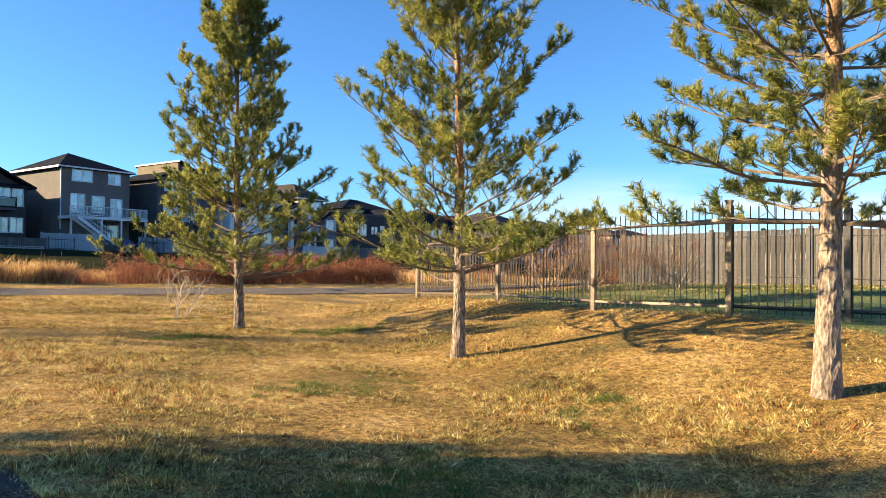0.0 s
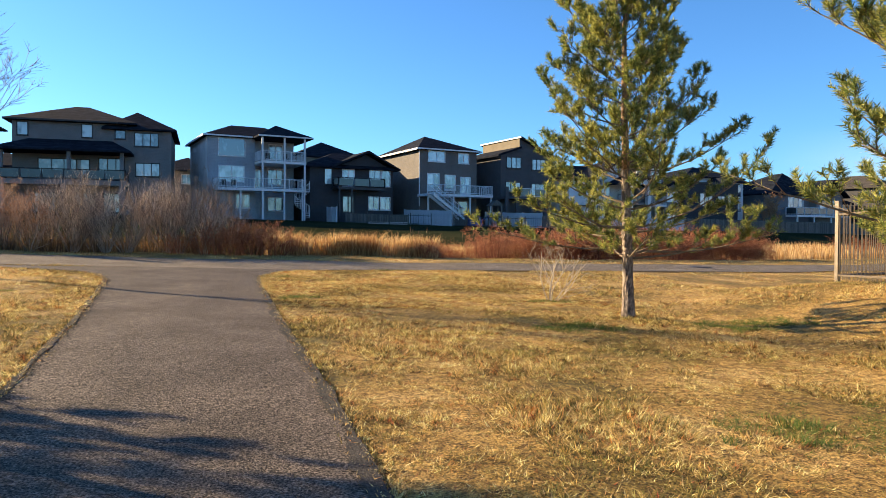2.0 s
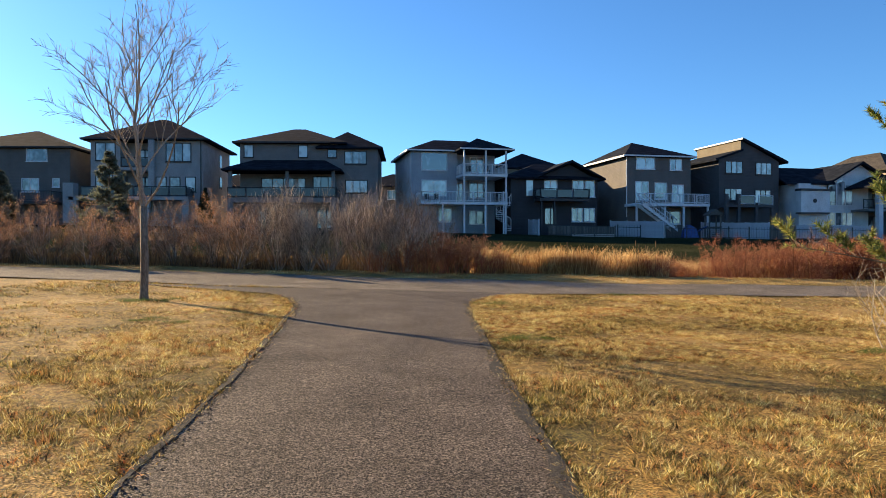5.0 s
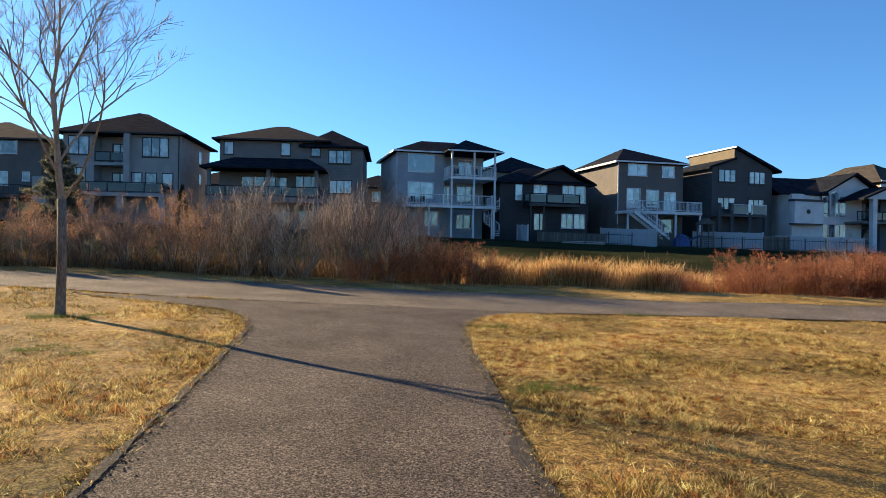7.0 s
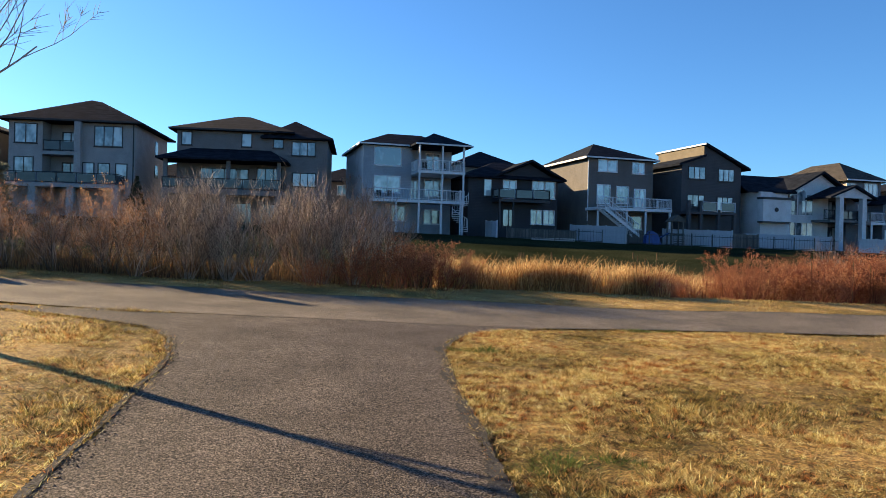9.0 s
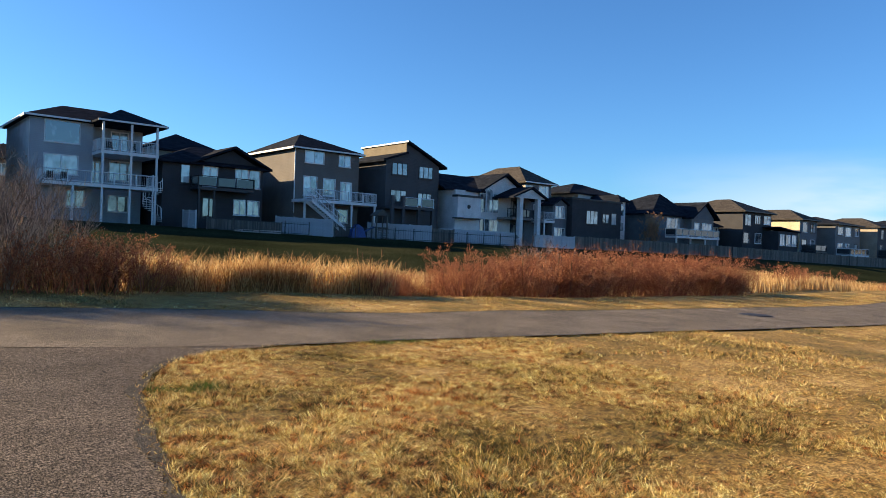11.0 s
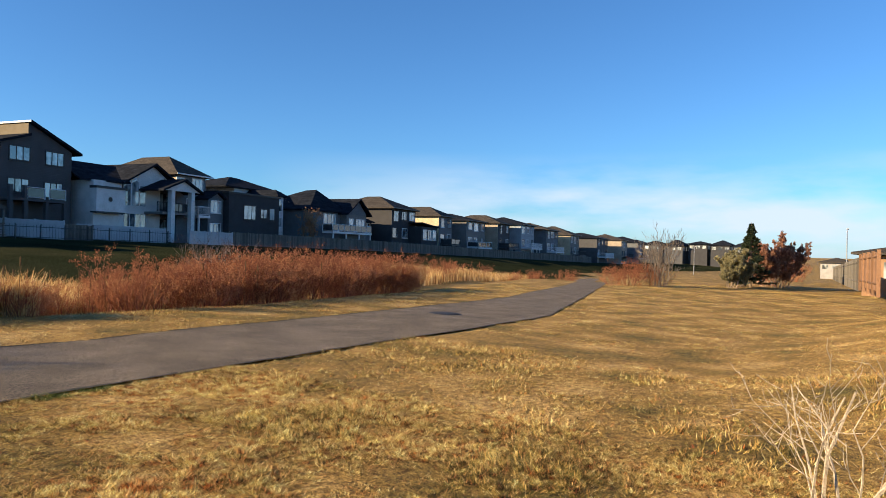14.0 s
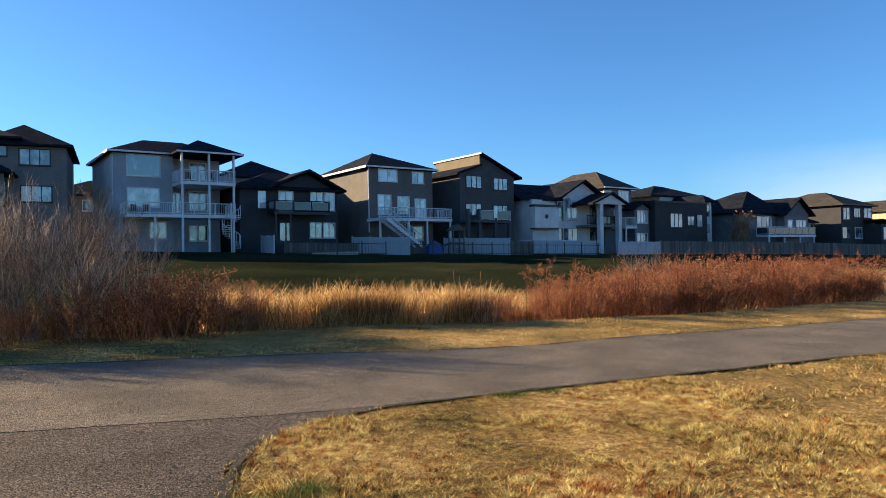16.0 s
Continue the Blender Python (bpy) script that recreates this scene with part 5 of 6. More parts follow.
# leafless young tree
r = random.Random(4)
t = thing("bare_tree", (-3.57, 19.2, zf(-3.57, 19.2)), "leafless young ash tree with fine upright branches", "tree")
g = Geo()
g.tube([(0, 0, -0.1), (0.0, 0, 0.1), (0.015, 0, 0.8), (-0.01, 0.01, 1.75)], [0.10, 0.078, 0.07, 0.064], 12)
part("trunk", g, M["bark_bare"], t, "", True)
g = Geo()
lead = [Vector((-0.01, 0.01, 1.7))]
for i in range(7):
    lead.append(lead[-1] + Vector((r.uniform(-0.07, 0.07), r.uniform(-0.07, 0.07), 0.54)))
g.tube(lead, [0.055, 0.046, 0.038, 0.030, 0.023, 0.016, 0.010, 0.005], 8)
for i in range(15):
    f = i / 14
    a = i * 2.4 + r.uniform(-0.3, 0.3)
    el = 0.78 + 0.4 * f + r.uniform(-0.12, 0.12)
    d = Vector((math.cos(a) * math.cos(el), math.sin(a) * math.cos(el), math.sin(el)))
    k = f * 5.0
    p = lead[int(k)].lerp(lead[int(k) + 1], k - int(k))
    grow(g, r, p, d, 2.3 - 1.2 * f, 0.024 - 0.013 * f, 3 if f < 0.75 else 2, 0.55, 0.16, (4, 6), 5, None, 5, 0.5, 0.17, 0.3, 0.0042)
part("branchwork", g, M["twig_ash"], t, "fine pale twigs")


def shrub(name, at, tall, wide, seed, label, bark, leaf=None, leaves=0, size=0.04, stems=14, depth=2, spread=0.45, kids=(3, 4), group="shrubs along the wetland", lean=0.9, rad=0.011, wig=0.14, shrink=0.5, thin=0.0022, base=0.25, split=False):
    """A many-stemmed shrub, bare or in leaf; split: each stem is a part."""
    r = random.Random(seed)
    t = thing(name, at, label, "shrub", group)
    g, tips = Geo(), []
    for i in range(stems):
        a, q = r.uniform(0, 6.28), r.random() ** 0.6
        p = Vector((math.cos(a) * q * wide * base, math.sin(a) * q * wide * base, -0.05))
        d = Vector((math.cos(a) * q * lean * wide / tall * 0.6, math.sin(a) * q * lean * wide / tall * 0.6, 1)).normalized()
        grow(g, r, p, d, tall * r.uniform(0.6, 0.85), rad * r.uniform(0.6, 1.2), depth, spread, 0.25, kids, 4, tips, 4, shrink, wig, 0.12, thin)
        if split:
            part("stem", g, bark, t)
            g = Geo()
    if not split:
        part("stem_mass", g, bark, t)
    if leaf and leaves:
        A = np.array([a[:] for a, b in tips])
        D = np.array([(b - a)[:] for a, b in tips])
        V, T = scatter_leaves(A, D, leaves, size, seed, 0.03)
        part("foliage", tri_mesh("foliage", V, T, leaf), None, t)
    return t


# young shrub with pale stems on the lawn
shrub("bare_shrub", (7.75, 14.65, zf(7.75, 14.65)), 1.3, 1.5, 6, "small leafless shrub with pale crooked stems on the lawn", M["twig_pale"], stems=8, depth=3, kids=(2, 3), spread=0.85, group="", rad=0.015, wig=0.34, lean=1.2, shrink=0.58, thin=0.0036, base=0.08, split=True)

grey_a = shrub("bare_shrub", (-2.2, 29.2, zf(-2.2, 29.2)), 2.5, 2.0, 12, "tall leafless grey shrub at the wetland's edge", M["twig_grey"], stems=15, depth=3, kids=(4, 5), spread=0.5, rad=0.019, wig=0.2, thin=0.0034, base=0.09, lean=1.7, shrink=0.55, split=True)
grey_b = shrub("bare_shrub", (0.2, 29.0, zf(0.2, 29.0)), 2.5, 1.9, 13, "tall leafless grey shrub at the wetland's edge", M["twig_grey"], stems=15, depth=3, kids=(4, 5), spread=0.5, rad=0.019, wig=0.2, thin=0.0034, base=0.09, lean=1.7, shrink=0.55, split=True)
red_a = shrub("dogwood_shrub", (2.9, 28.6, zf(2.9, 28.6)), 1.35, 1.8, 14, "red-stemmed dogwood shrub in rusty leaf", M["twig_red"], M["leaf_red"], 11, 0.045, stems=22, kids=(3, 4), thin=0.0018, spread=0.75, wig=0.26, base=0.3)
red_b = shrub("dogwood_shrub", (13.0, 30.2, zf(13, 30.2)), 1.5, 2.0, 15, "red-stemmed dogwood shrub in rusty leaf", M["twig_red"], M["leaf_red"], 11, 0.045, stems=22, kids=(3, 4), thin=0.0018, spread=0.75, wig=0.26, base=0.3)
rust_a = shrub("rusty_shrub", (-5.0, 29.4, zf(-5.0, 29.4)), 2.1, 2.2, 16, "shrub with a few rusty orange leaves", M["twig_grey"], M["leaf_orange"], 5, 0.036, stems=12, depth=3, kids=(3, 5), spread=0.55, wig=0.22, rad=0.017, thin=0.0024, base=0.08, lean=1.8, shrink=0.55)
BACK = 1.3  # the thicket stands this far behind the verge line
r = random.Random(77)


def more(src, x, y, s):
    m = Matrix.Translation((x, y, zf(x, y))) @ Matrix.Rotation(r.uniform(0, 6.28), 4, "Z")
    c = copy_thing(src, m)
    c.scale = (s * r.uniform(0.9, 1.1), s * r.uniform(0.9, 1.1), s)
    return c


for x, y, s in [(-1.2, 27.5, 0.9), (-2.9, 27.6, 0.85), (1.3, 27.6, 0.95), (-3.8, 28.8, 0.95), (1.2, 28.9, 0.95), (-0.3, 28.9, 1.0), (-1.8, 27.3, 0.72), (0.6, 27.2, 0.75), (-2.9, 29.2, 1.0), (2.2, 28.2, 0.85), (-9.0, 29.5, 0.85)]:
    more(r.choice((grey_a, grey_b)), x, y + BACK, s)
for x, y, s in [(-6.2, 27.9, 0.9), (-7.5, 28.3, 0.95), (-4.1, 27.5, 0.8), (-9.0, 28.0, 0.85), (-10.5, 28.2, 0.8), (-12.2, 28.3, 0.85), (-14.2, 28.8, 0.9), (-16.5, 29, 0.9), (-11.4, 29.6, 1.05), (-13.4, 29.8, 1.0), (-15.4, 30.2, 1.1), (-17.8, 30.4, 1.1), (-20.0, 30.8, 1.15), (-23.0, 30.6, 1.1), (-25.0, 31.0, 1.1), (-5.6, 29.4, 1.0), (-7.0, 29.8, 1.0), (-18.8, 29.2, 0.9), (-21, 29.6, 0.9)]:
    more(rust_a, x, y + BACK, s)
for x, y, s in [(3.7, 27.5, 0.85), (2.1, 27.0, 0.9), (3.2, 28.2, 0.9), (1.4, 26.9, 0.7), (0.4, 26.8, 0.55)]:
    more(red_a, x, y + BACK, s)
for i in range(50):
    f = (i + 0.5) / 50
    x = 9.6 + 21.5 * f
    y = 29.3 + 0.22 * (x - 9.6) + r.uniform(-0.2, 2.6)
    s = (0.52 + 0.74 * smooth(0.0, 0.45, f)) * r.uniform(0.88, 1.08) * (1 - 0.25 * smooth(0.9, 1, f))
    more(r.choice((red_b, red_a)), x, y, float(s))
more(grey_a, 18.6, 34.0, 0.9)
more(grey_b, 19.4, 34.3, 0.85)
for x, y, s in [(51.0, 29.8, 1.2), (52.5, 29.2, 1.1), (53.6, 28.6, 1.15), (50.2, 30.6, 1.0), (47, 43, 1.2), (51, 45, 1.2), (56, 47, 1.1), (62, 48, 1.2), (68, 47, 1.1), (75, 48, 1.2), (82, 47, 1.3), (70.5, 23.8, 1.6), (72, 23, 1.5), (105, 25, 1.8), (108, 26, 1.8)]:
    more(r.choice((red_a, red_b)), x, y, s)

for x, y, s in [(17.6, 10.9, 0.8), (18.3, 9.8, 0.75), (18.8, 11.6, 0.85), (18.9, 8.9, 0.7), (17.2, 12.0, 0.7)]:
    more(rust_a, x, y, s)

# cattails: one bed of dry blades
q = np.random.default_rng(9)


def blades(n, x, y, hmin, hmax, width, bend, material, name):
    """Long bent blades of two segments each, standing on the ground at x, y."""
    z = height(x, y) - 0.03
    hh = q.uniform(hmin, hmax, n)
    a = q.uniform(0, 2 * np.pi, n)
    lean = q.normal(0, bend, (n, 2)) * hh[:, None]
    b0 = np.stack([x, y, z], 1)
    mid = b0 + np.stack([lean[:, 0] * 0.35, lean[:, 1] * 0.35, hh * 0.6], 1)
    tip = b0 + np.stack([lean[:, 0], lean[:, 1], hh * q.uniform(0.8, 1.0, n)], 1)
    s = np.stack([np.cos(a), np.sin(a), 0 * a], 1) * (width * q.uniform(0.7, 1.4, n))[:, None] / 2
    V = np.stack([b0 - s, b0 + s, mid + s * 0.8, mid - s * 0.8, tip], 1).reshape(-1, 3)
    k = np.arange(n) * 5
    T = np.concatenate([np.stack([k, k + 1, k + 2], 1), np.stack([k, k + 2, k + 3], 1), np.stack([k + 3, k + 2, k + 4], 1)])
    return tri_mesh(name, V, T, material)


n = 52000
x = q.uniform(3.6, 20, n)
y = 29.5 + 0.06 * np.clip(x - 8, 0, 20) + q.random(n) ** 1.6 * 7.0
keep = (x < 10.3) | (y > 31.6 + 0.22 * (x - 9.6))
keep &= q.random(n) < 0.35 + 0.65 * (np.sin(2.1 * x) * np.sin(1.7 * y + 1) > -0.35)
x, y = x[keep], y[keep]
reeds = tagged(new("cattails", blades(len(x), x, y, 0.45, 1.15, 0.023, 0.34, M["reed"], "cattails")), "bed of dry golden cattails in the wetland", "reeds", kind="stuff")
n = 14000
x = q.uniform(26, 78, n)
y = 36.5 + 0.26 * (x - 26) + q.random(n) ** 1.1 * 10
tagged(new("cattails", blades(n, x, y, 0.7, 1.35, 0.035, 0.16, M["reed"], "cattails_far")), "bed of dry golden cattails farther along the wetland", "reeds", kind="stuff")
n = 22000
x = q.uniform(-28, 3.4, n)
y = 28.7 - 0.09 * np.clip(x + 4, -30, 0) + q.random(n) * 3.0
tagged(new("tall_grass", blades(n, x, y, 0.25, 0.75, 0.016, 0.3, M["brush"], "tall_grass")), "brown dead undergrowth between the shrubs", "grass", kind="stuff")
n = 15000
x = q.uniform(-30, 3.6, n)
y = 31.8 - 0.05 * np.clip(x + 4, -30, 0) + q.random(n) * 2.2
tagged(new("tall_grass", blades(n, x, y, 0.4, 1.25, 0.02, 0.25, M["brush"], "thicket")), "brown dead thicket behind the shrubs", "grass", kind="stuff")
g = Geo()
for i in range(60):
    xx, yy = q.uniform(4.5, 19), q.uniform(29, 33)
    zz = zf(xx, yy)
    hh = q.uniform(1.0, 1.35)
    lx, ly = q.normal(0, 0.06, 2)
    g.tube([(xx, yy, zz), (xx + lx, yy + ly, zz + hh - 0.2)], [0.006, 0.005], 3)
    g.tube([(xx + lx, yy + ly, zz + hh - 0.22), (xx + lx, yy + ly, zz + hh - 0.03)], [0.016, 0.014], 5)
tagged(new("cattail_heads", g.mesh("cattail_heads", M["cattail_head"])), "brown cattail seed heads above the reeds", "reeds", kind="stuff")


def spruce(at, tall, wide, seed, label, needles=45, mat="needle_spruce", tone="dark green needles"):
    r = random.Random(seed)
    t = thing("spruce_tree", at, label, "tree")
    part("trunk", Geo().tube([(0, 0, -0.1), (0, 0, tall)], [0.02 * tall, 0.01], 8), M["twig_pine"], t)
    g, tw = Geo(), []
    z = tall * 0.06
    while z < tall * 0.98:
        f = z / tall
        L = wide * (1 - f) ** 1.05 * r.uniform(0.75, 1.1) + 0.04
        for i in range(r.randint(6, 9)):
            a = r.uniform(0, 6.28)
            d = Vector((math.cos(a), math.sin(a), 0.05 + 0.4 * f)).normalized()
            e = Vector((0, 0, z)) + d * L * r.uniform(0.65, 1.1)
            g.tube([(0, 0, z), e], [0.014, 0.004], 3)
            for s in range(5):
                c = Vector((0, 0, z)).lerp(e, 0.3 + 0.14 * s)
                tw.append((c, c + (d + rand_dir(r) * 0.55).normalized() * L * 0.28))
            tw.append((Vector((0, 0, z)).lerp(e, 0.75), e))
        z += tall * 0.032
    part("limb_mass", g, M["twig_pine"], t)
    V, T = needle_sprays(tw, needles, 0.12, 0.03, seed, 0.75)
    part("needle_foliage", tri_mesh("needle_foliage", V, T, M[mat]), None, t, tone)
    return t


spruce((63.3, 23.9, zf(63.3, 23.9)), 5.2, 1.75, 5, "dark green spruce standing on the dry lawn", 85)
spruce((-9.4, 31.9, zf(-9.4, 31.9)), 4.5, 2.0, 6, "young grey-green spruce behind the shrubs", 40, "needle_grey", "grey-green needles")
spruce((-13.3, 32.0, zf(-13.3, 32.0)), 3.7, 1.4, 7, "small grey-green spruce behind the shrubs", 40, "needle_grey", "grey-green needles")


def leafy(name, at, tall, wide, seed, label, leaf, bark="twig_grey", leaves=14, size=0.09, stems=12, depth=3, rad=0.02, thin=0.0022):
    return shrub(name, at, tall, wide, seed, label, M[bark], M[leaf] if leaf else None, leaves, size, stems=stems, depth=depth, kids=(3, 5), spread=0.5, group="", rad=rad, thin=thin, lean=0.9, wig=0.2)


leafy("olive_shrub", (59.4, 24.7, zf(59.4, 24.7)), 2.3, 2.6, 41, "rounded olive-grey shrub beside the spruce", "grey_green", leaves=26, size=0.14, stems=20)
leafy("red_shrub", (67.2, 22.6, zf(67.2, 22.6)), 3.4, 4.2, 42, "large reddish-brown shrub beside the spruce", "leaf_brown", leaves=34, size=0.13, stems=34)
leafy("bare_tree", (52.4, 28.2, zf(52.4, 28.2)), 3.6, 2.2, 43, "pale leafless tree rising from red shrubs", None, "twig_ash", 0, stems=17, rad=0.03, thin=0.010)
leafy("bare_tree", (84.0, 95.0, zf(84, 95)), 7.5, 3.5, 44, "leafless tree between houses", None, "twig_grey", 0, stems=6)
leafy("red_tree", (81.4, 88.0, zf(81.4, 88)), 5.0, 3.0, 45, "rust-brown tree beside a house", "leaf_orange", leaves=6, size=0.14)
leafy("bare_tree", (1.0, 88.4, zf(1, 88.4)), 5.0, 1.6, 46, "thin rusty tree between houses", "leaf_orange", leaves=4, size=0.1, stems=5)
spruce((-21.4, 87.0, zf(-21.4, 87)), 4.5, 1.6, 9, "spruce between two houses")

# things by the houses
t = thing("play_set", (*row_place(33.0, 80.2), zf(*row_place(33.0, 80.2))), "wooden play tower with ladder and slide in a back yard", "play set")
for px, py in ((0, 0), (1.3, 0), (0, 1.2), (1.3, 1.2)):
    part("post", Geo().box((px - 0.06, py - 0.06, -0.1), (px + 0.06, py + 0.06, 2.7)), M["wood_grey"], t)
part("platform", Geo().box((-0.1, -0.1, 1.2), (1.4, 1.3, 1.3)), M["wood_grey"], t)
part("roof", Geo().poly([(-0.25, -0.2, 2.6), (1.55, -0.2, 2.6), (0.65, -0.2, 3.3)], (0, 1.6, 0)), M["wood_grey"], t)
for i in range(5):
    part("rung", Geo().box((0.1, -0.25 - 0.09 * (4 - i), 0.15 + 0.24 * i), (1.2, -0.15 - 0.09 * (4 - i), 0.22 + 0.24 * i)), M["wood_grey"], t)
part("slide", Geo().poly([(-0.1, 0.3, 1.3), (-0.1, 0.9, 1.3), (-2.0, 0.9, 0.25), (-2.0, 0.3, 0.25)], (0, 0, 0.08)), M["blue"], t, "blue plastic slide")
t = thing("tarp", (*row_place(31.0, 80.6), zf(*row_place(31.0, 80.6))), "blue tarpaulin draped over stored things", "tarpaulin")
part("cover", Geo().poly([(-0.9, -0.5, 0), (0.9, -0.5, 0), (0.6, -0.35, 1.1), (-0.1, -0.35, 1.5), (-0.7, -0.35, 0.9)], (0, 0.9, 0)), M["blue"], t)
tagged(part("timber_edging", Geo().box((19.2, 82.4, zf(21.5, 82.5) - 0.1), (23.8, 82.6, zf(21.5, 82.5) + 0.22)), M["concrete"]), "pale timber edging of a garden bed", "edging")
for px, py in ((2.6, 83.1), (3.7, 83.0), (7.3, 83.2), (9.3, 83.2)):
    t = thing("patio_chair", (*row_place(px, py), 1.064 * (5.4 if px < 6 else 8.45) - 0.0066 * px + 0.91), "dark patio chair on a balcony", "chair", "balcony chairs")
    part("seat", Geo().box((-0.28, -0.28, 0.38), (0.28, 0.28, 0.46)), M["dark_trim"], t)
    part("backrest", Geo().box((-0.28, 0.22, 0.46), (0.28, 0.28, 1.0)), M["dark_trim"], t)
    for sx in (-0.24, 0.24):
        for sy in (-0.24, 0.24):
            part("leg", Geo().box((sx - 0.025, sy - 0.025, 0), (sx + 0.025, sy + 0.025, 0.38)), M["dark_trim"], t)

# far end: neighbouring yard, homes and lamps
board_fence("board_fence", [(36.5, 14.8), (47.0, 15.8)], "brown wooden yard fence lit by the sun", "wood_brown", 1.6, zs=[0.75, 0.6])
board_fence("board_fence", [(47.2, 15.9), (121.0, 21.6)], "grey weathered wooden yard fence receding", "wood_grey", 1.45, board=0.3, zs=[0.55, -0.9])


def plain_house(x0, x1, y0, y1, z, top, mat, label, rmat="shingle_tan"):
    o = ((x0 + x1) / 2, y0, zf((x0 + x1) / 2, y0) - 0.2)
    h = thing("house", o, label, "house", "distant homes")
    wall(h, o, x0, x1, y0, y1, o[2] - 0.5, z, mat)
    roof(h, o, hip, x0, x1, y0, y1, z + 0.1, top, over=0.7, mat=rmat)
    for i in range(3):
        yy = y0 + (y1 - y0) * (i + 0.5) / 3
        part("window", Geo().box((x0 - 0.05 - o[0], yy - 0.7 - o[1], z - 1.8 - o[2]), (x0 - 0.004 - o[0], yy + 0.7 - o[1], z - 0.6 - o[2])), M["glass"], h)
        xx = x0 + (x1 - x0) * (i + 0.5) / 3
        window(h, o, xx - 0.7, z - 0.6, xx + 0.7, z - 1.8, y0, 2)
    return h


plain_house(62, 74, 4.0, 16.2, 2.4, 3.7, "cedar", "brown bungalow behind a board fence")
plain_house(27, 40, -16, -4, 4.4, 6.6, "white", "pale house behind the yard")
plain_house(30, 42, 1.0, 11.0, 2.3, 3.2, "tan", "low tan bungalow behind the yard fence")
plain_house(222, 236, 24, 31, 0.7, 2.0, "grey", "pale bungalow far down the lawn")
plain_house(245, 262, 10, 20, 1.0, 2.3, "cream", "cream bungalow far down the lawn")
for i, mat in enumerate(("slate", "black", "black", "charcoal", "black", "brown", "black", "black")):
    plain_house(288 + 1.5 * (i % 3), 300, 58 + 8.6 * i, 65 + 8.6 * i, 5.4 + 0.4 * (i % 3), 7.4 + 0.4 * (i % 2), mat, "distant two-storey house beyond the basin", "shingle")
for x, y, hgt in ((91.9, 18.6, 6.3), (150.0, 48.0, 6.0)):
    t = thing("street_lamp", (x, y, zf(x, y)), "tall galvanised street lamp far off", "street lamp")
    part("pole", Geo().tube([(0, 0, -0.2), (0, 0, hgt - 0.6), (0.2, 0, hgt - 0.1), (0.9, 0, hgt)], [0.07, 0.05, 0.045, 0.04], 8), M["steel"], t)
    part("lamp_head", Geo().box((0.8, -0.12, hgt - 0.08), (1.4, 0.12, hgt + 0.06)), M["steel"], t)
for px, py in ((-25, 113), (-12, 118), (-1.0, 112), (6, 124), (50, 118), (70, 124)):
    plain_house(px - 5, px + 5, py, py + 10, 10.4, 12.8, "brown", "house in the next street seen between roofs", "shingle")

# manhole cover in the path
t = thing("manhole_cover", (19.6, 25.4, zf(19.6, 25.4) + 0.016), "dark cast-iron manhole cover set in asphalt", "manhole cover")
part("cover", Geo().tube([(0, 0, 0), (0, 0, 0.012)], [0.42, 0.42], 24), M["iron"], t)
part("frame", Geo().tube([(0, 0, 0), (0, 0, 0.006)], [0.52, 0.52], 24), M["iron"], t)

# ---- grass ----
PATCHY = np.random.default_rng(3).random((128, 128))


def patchy(x, y, size):
    """Smooth random lumps of about that size, 0 to 1."""
    u, v = x / size, (y + 0.37 * x) / size
    i, j = np.floor(u).astype(int), np.floor(v).astype(int)
    f, g = u - i, v - j
    f, g = f * f * (3 - 2 * f), g * g * (3 - 2 * g)
    at = lambda a, b: PATCHY[a % 128, b % 128]
    return (at(i, j) * (1 - f) + at(i + 1, j) * f) * (1 - g) + (at(i, j + 1) * (1 - f) + at(i + 1, j + 1) * f) * g


def lawn(n, x0, x1, y0, y1, hmin, hmax, width, material, name, keep=None):
    per = 11
    k = n // per
    cx, cy, ch = q.uniform(x0, x1, k), q.uniform(y0, y1, k), q.uniform(0.6, 1.3, k)
    ch *= 0.8 + 0.45 * np.clip(np.sin(cx * 1.3 + 2 * np.sin(cy * 0.9)) * np.sin(cy * 1.7 + np.sin(cx)), -0.6, 1)
    lump = 0.6 * patchy(cx, cy, 0.13) + 0.4 * patchy(cx, cy, 0.4)
    ch *= 0.45 + 1.1 * smooth(0.25, 0.75, lump)
    some = q.random(k) < 0.55 + 0.45 * smooth(0.25, 0.45, lump)
    cx, cy, ch = cx[some], cy[some], ch[some]
    k = len(cx)
    dx, dy = q.normal(0, 0.045, (2, k * per))
    x, y, hm = np.repeat(cx, per) + dx, np.repeat(cy, per) + dy, np.repeat(ch, per)
    ok = ~on_path(x, y)
    if keep is not None:
        ok &= keep(x, y)
    x, y, hm, dx, dy = x[ok], y[ok], hm[ok], dx[ok], dy[ok]
    n = len(x)
    z = height(x, y) - 0.01
    a = q.uniform(0, 2 * np.pi, n)
    hh = q.uniform(hmin, hmax, n) * hm
    s = np.stack([np.cos(a), np.sin(a), 0 * a], 1) * (width * q.uniform(0.7, 1.4, n))[:, None] / 2
    b0 = np.stack([x, y, z], 1)
    l = q.normal(0, 0.35, (n, 2)) * hh[:, None] + np.stack([dx, dy], 1) * 0.9
    tip = b0 + np.stack([l[:, 0], l[:, 1], hh], 1)
    V = np.stack([b0 - s, b0 + s, tip], 1).reshape(-1, 3)
    return new(name, tri_mesh(name, V, np.arange(3 * n).reshape(-1, 3), material))


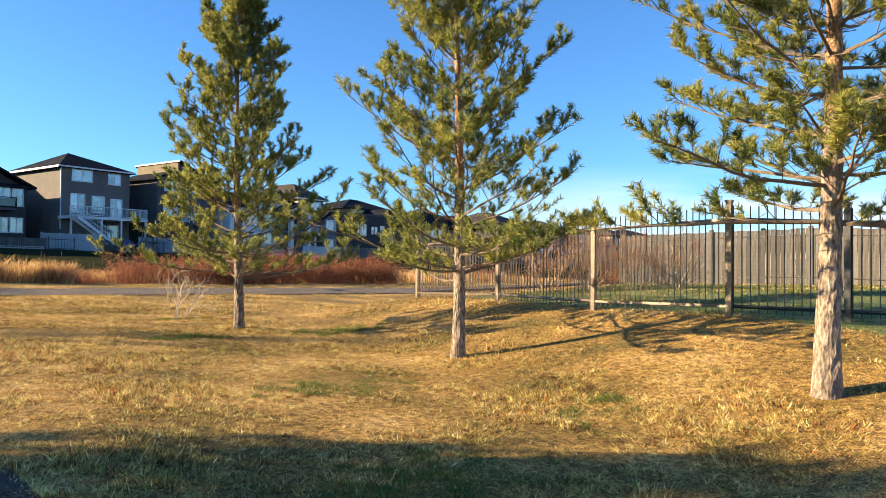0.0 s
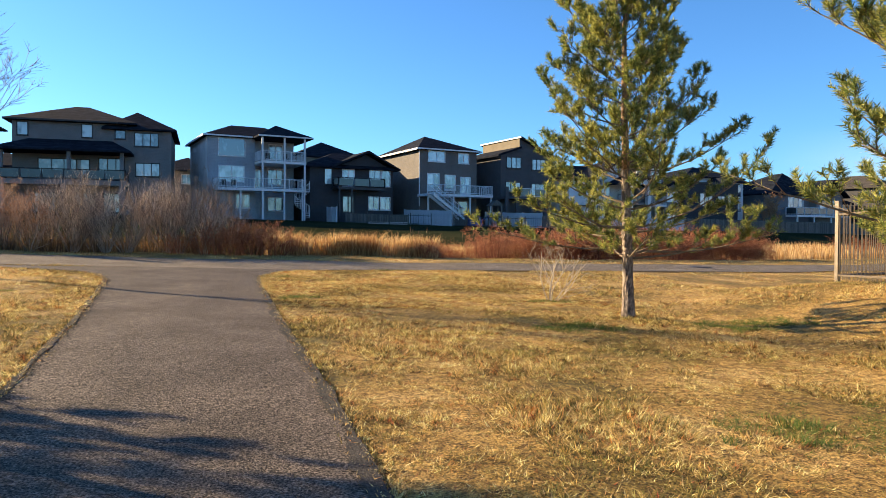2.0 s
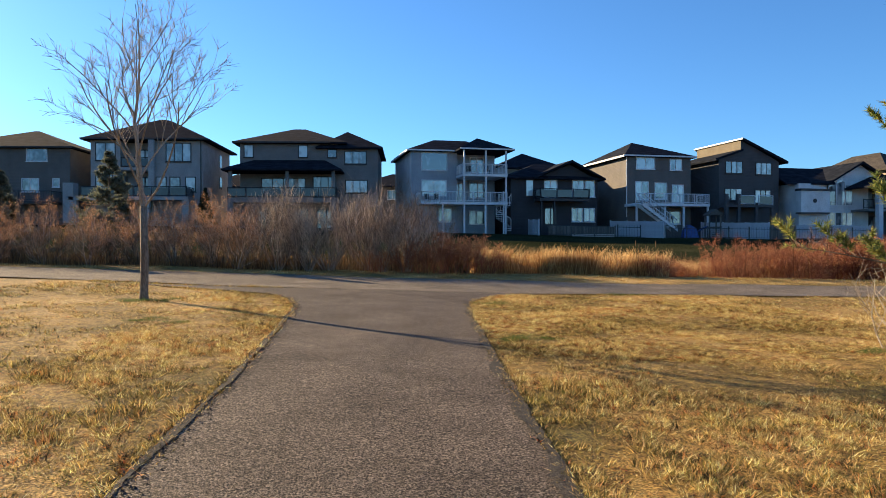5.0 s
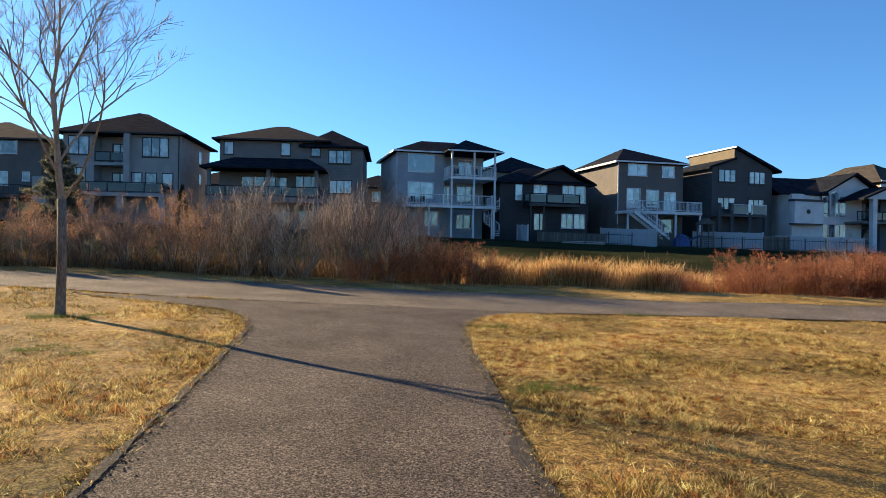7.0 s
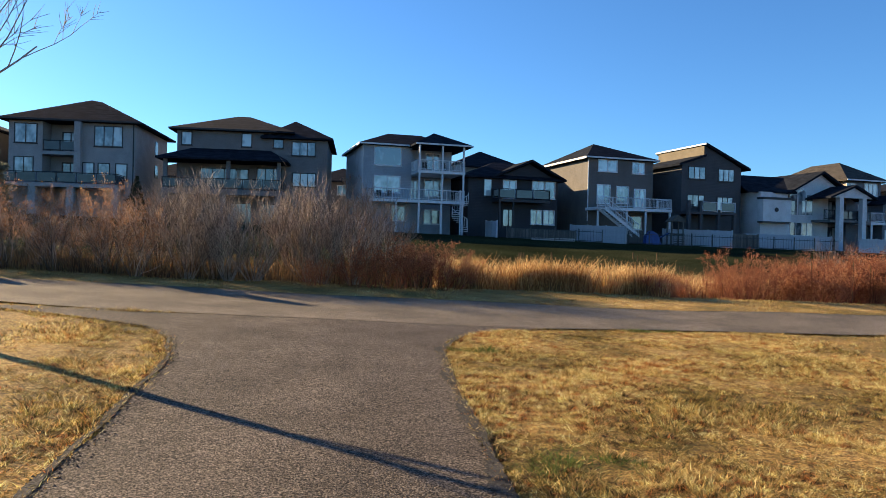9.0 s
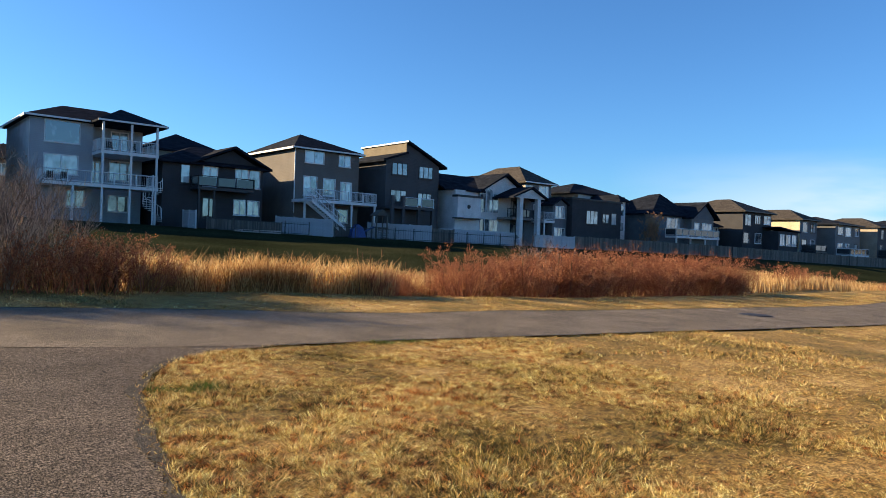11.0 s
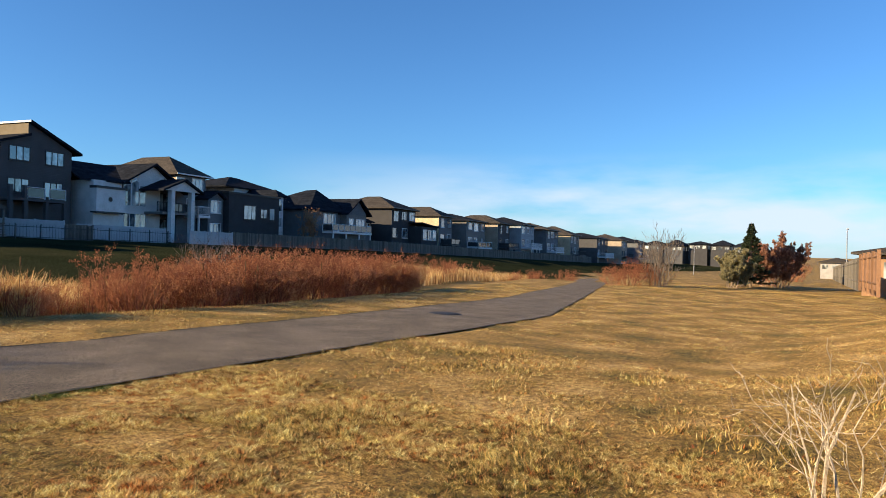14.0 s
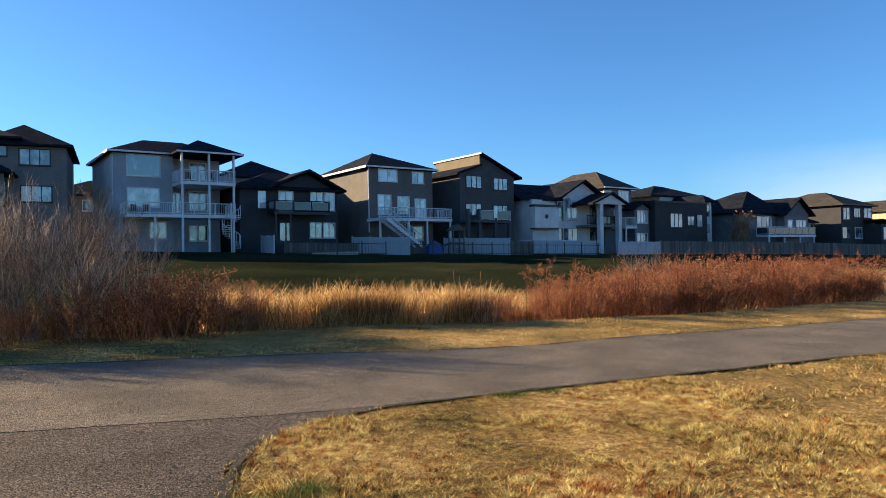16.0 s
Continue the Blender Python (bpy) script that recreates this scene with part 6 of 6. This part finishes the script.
PATCHES = ((5.9, 6.3, 0.85), (7.1, 3.6, 0.5), (6.4, 21.9, 0.4), (3.0, 14.9, 0.4), (6.3, 11.0, 0.6), (9.3, 11.0, 0.8), (4.4, 3.0, 0.8), (3.0, 19.4, 0.25), (-3.5, 19.1, 0.55), (-2.2, 16.2, 0.45), (7.6, 14.4, 0.35))
in_patch = lambda x, y: np.any([((x - a) / (1.5 * c)) ** 2 + ((y - b) / c) ** 2 < 0.5 + 0.5 * np.sin(9 * x) * np.sin(8 * y) for a, b, c in PATCHES], axis=0)
near_fence = lambda x, y: x < np.interp(y, FENCE_Y, FENCE_X) + 0.5
olive = lambda x, y: q.random(len(x)) < np.interp(y, [3, 8, 13, 18], [0.5, 0.4, 0.2, 0.08]) * (0.6 + 0.8 * patchy(x, y, 1.6))
plain = lambda x, y: near_fence(x, y) & ~(in_patch(x, y) & (q.random(len(x)) < 0.75))
tagged(lawn(1000000, -2.4, 8.6, 1.5, 22.2, 0.02, 0.05, 0.0085, M["blade"], "grass", lambda x, y: plain(x, y) & ~olive(x, y)), "short dry golden lawn grass", "grass", kind="stuff")
tagged(lawn(800000, -2.4, 8.6, 1.5, 22.2, 0.02, 0.05, 0.0085, M["olive"], "olive_grass", lambda x, y: plain(x, y) & olive(x, y)), "short half-green olive lawn grass", "grass", kind="stuff")
beside = lambda x, y: plain(x, y) & ((x < -2.4) | (x > 8.6) | (y < 1.5) | (y > 22.2))
tagged(lawn(420000, -7, 14.2, 0.3, 23.4, 0.025, 0.055, 0.013, M["blade"], "grass", lambda x, y: beside(x, y) & ~olive(x, y)), "short dry golden lawn grass beside the yard", "grass", kind="stuff")
tagged(lawn(420000, -7, 14.2, 0.3, 23.4, 0.025, 0.055, 0.013, M["olive"], "olive_grass", lambda x, y: beside(x, y) & olive(x, y)), "short half-green olive lawn grass beside the yard", "grass", kind="stuff")
tagged(lawn(520000, 2.3, 9.0, 13.5, 22.2, 0.015, 0.036, 0.0085, M["blade"], "grass", plain), "short dense golden lawn grass by the path corner", "grass", kind="stuff")
tagged(lawn(340000, -16, 42, 25, 34, 0.015, 0.045, 0.012, M["blade"], "verge_grass", lambda x, y: (y < 29.6 + 0.2 * np.clip(x - 8, 0, 40) - 0.1 * np.clip(x + 4, -30, 0)) & (y > far_edge(x))), "dry verge grass beside the path", "grass", kind="stuff")
tagged(lawn(480000, 13.5, 62, 4, 31, 0.02, 0.04, 0.014, M["blade"], "far_lawn_grass", lambda x, y: (y < near_edge(x)) & ~near_fence(x, y)), "dry lawn grass farther off", "grass", kind="stuff")
tagged(lawn(1700000, -6, 13, 2, 22.0, 0.025, 0.065, 0.008, M["green"], "green_grass_patches", lambda x, y: in_patch(x, y) & (q.random(len(x)) < 0.8)), "patches of still-green grass in the dry lawn", "grass", kind="stuff")
tagged(lawn(90000, 11, 26, -4, 13.2, 0.02, 0.045, 0.012, M["green"], "yard_grass", lambda x, y: (~near_fence(x, y)) & (x < 23)), "green lawn inside the fenced yard", "grass", kind="stuff")

# frayed grass along the asphalt's edges
def fringe(n):
    y = q.uniform(2, 22.0, n)
    side = q.random(n) < 0.5
    x = np.where(side, left_edge(y) + q.normal(-0.03, 0.05, n), right_edge(y) + q.normal(0.03, 0.05, n))
    return x, y


x, y = fringe(16000)
tagged(new("edge_grass", blades(len(x), x, y, 0.03, 0.08, 0.008, 0.6, M["blade"], "edge_grass")), "longer dry grass fraying over the asphalt edge", "grass", kind="stuff")


# crumbs of broken asphalt along the edges
def rubble(n):
    y = q.uniform(1.5, 21.2, n)
    side = q.random(n) < 0.5
    x = np.where(side, left_edge(y) + np.abs(q.normal(0, 0.09, n)) - 0.06, right_edge(y) - np.abs(q.normal(0, 0.04, n)) + 0.04)
    z = height(x, y) + 0.012
    s = q.uniform(0.004, 0.012, n)
    a = q.uniform(0, 6.28, n)
    c, d = np.cos(a), np.sin(a)
    base = np.stack([x, y, z], 1)
    V = [base + np.stack([s * (c * u - d * v), s * (d * u + c * v), s * w], 1) for u, v, w in ((-1, -0.7, -0.3), (1, -0.6, -0.3), (0.8, 0.8, -0.3), (-0.7, 0.9, -0.3), (0.1, 0.1, 0.75))]
    V = np.stack(V, 1).reshape(-1, 3)
    k = np.arange(n) * 5
    T = np.concatenate([np.stack([k + i, k + (i + 1) % 4, k + 4], 1) for i in range(4)])
    return tri_mesh("rubble", V, T, M["edge"])


tagged(new("asphalt_crumbs", rubble(6500)), "dark crumbs of broken asphalt along the path's edges", "rubble", kind="stuff")
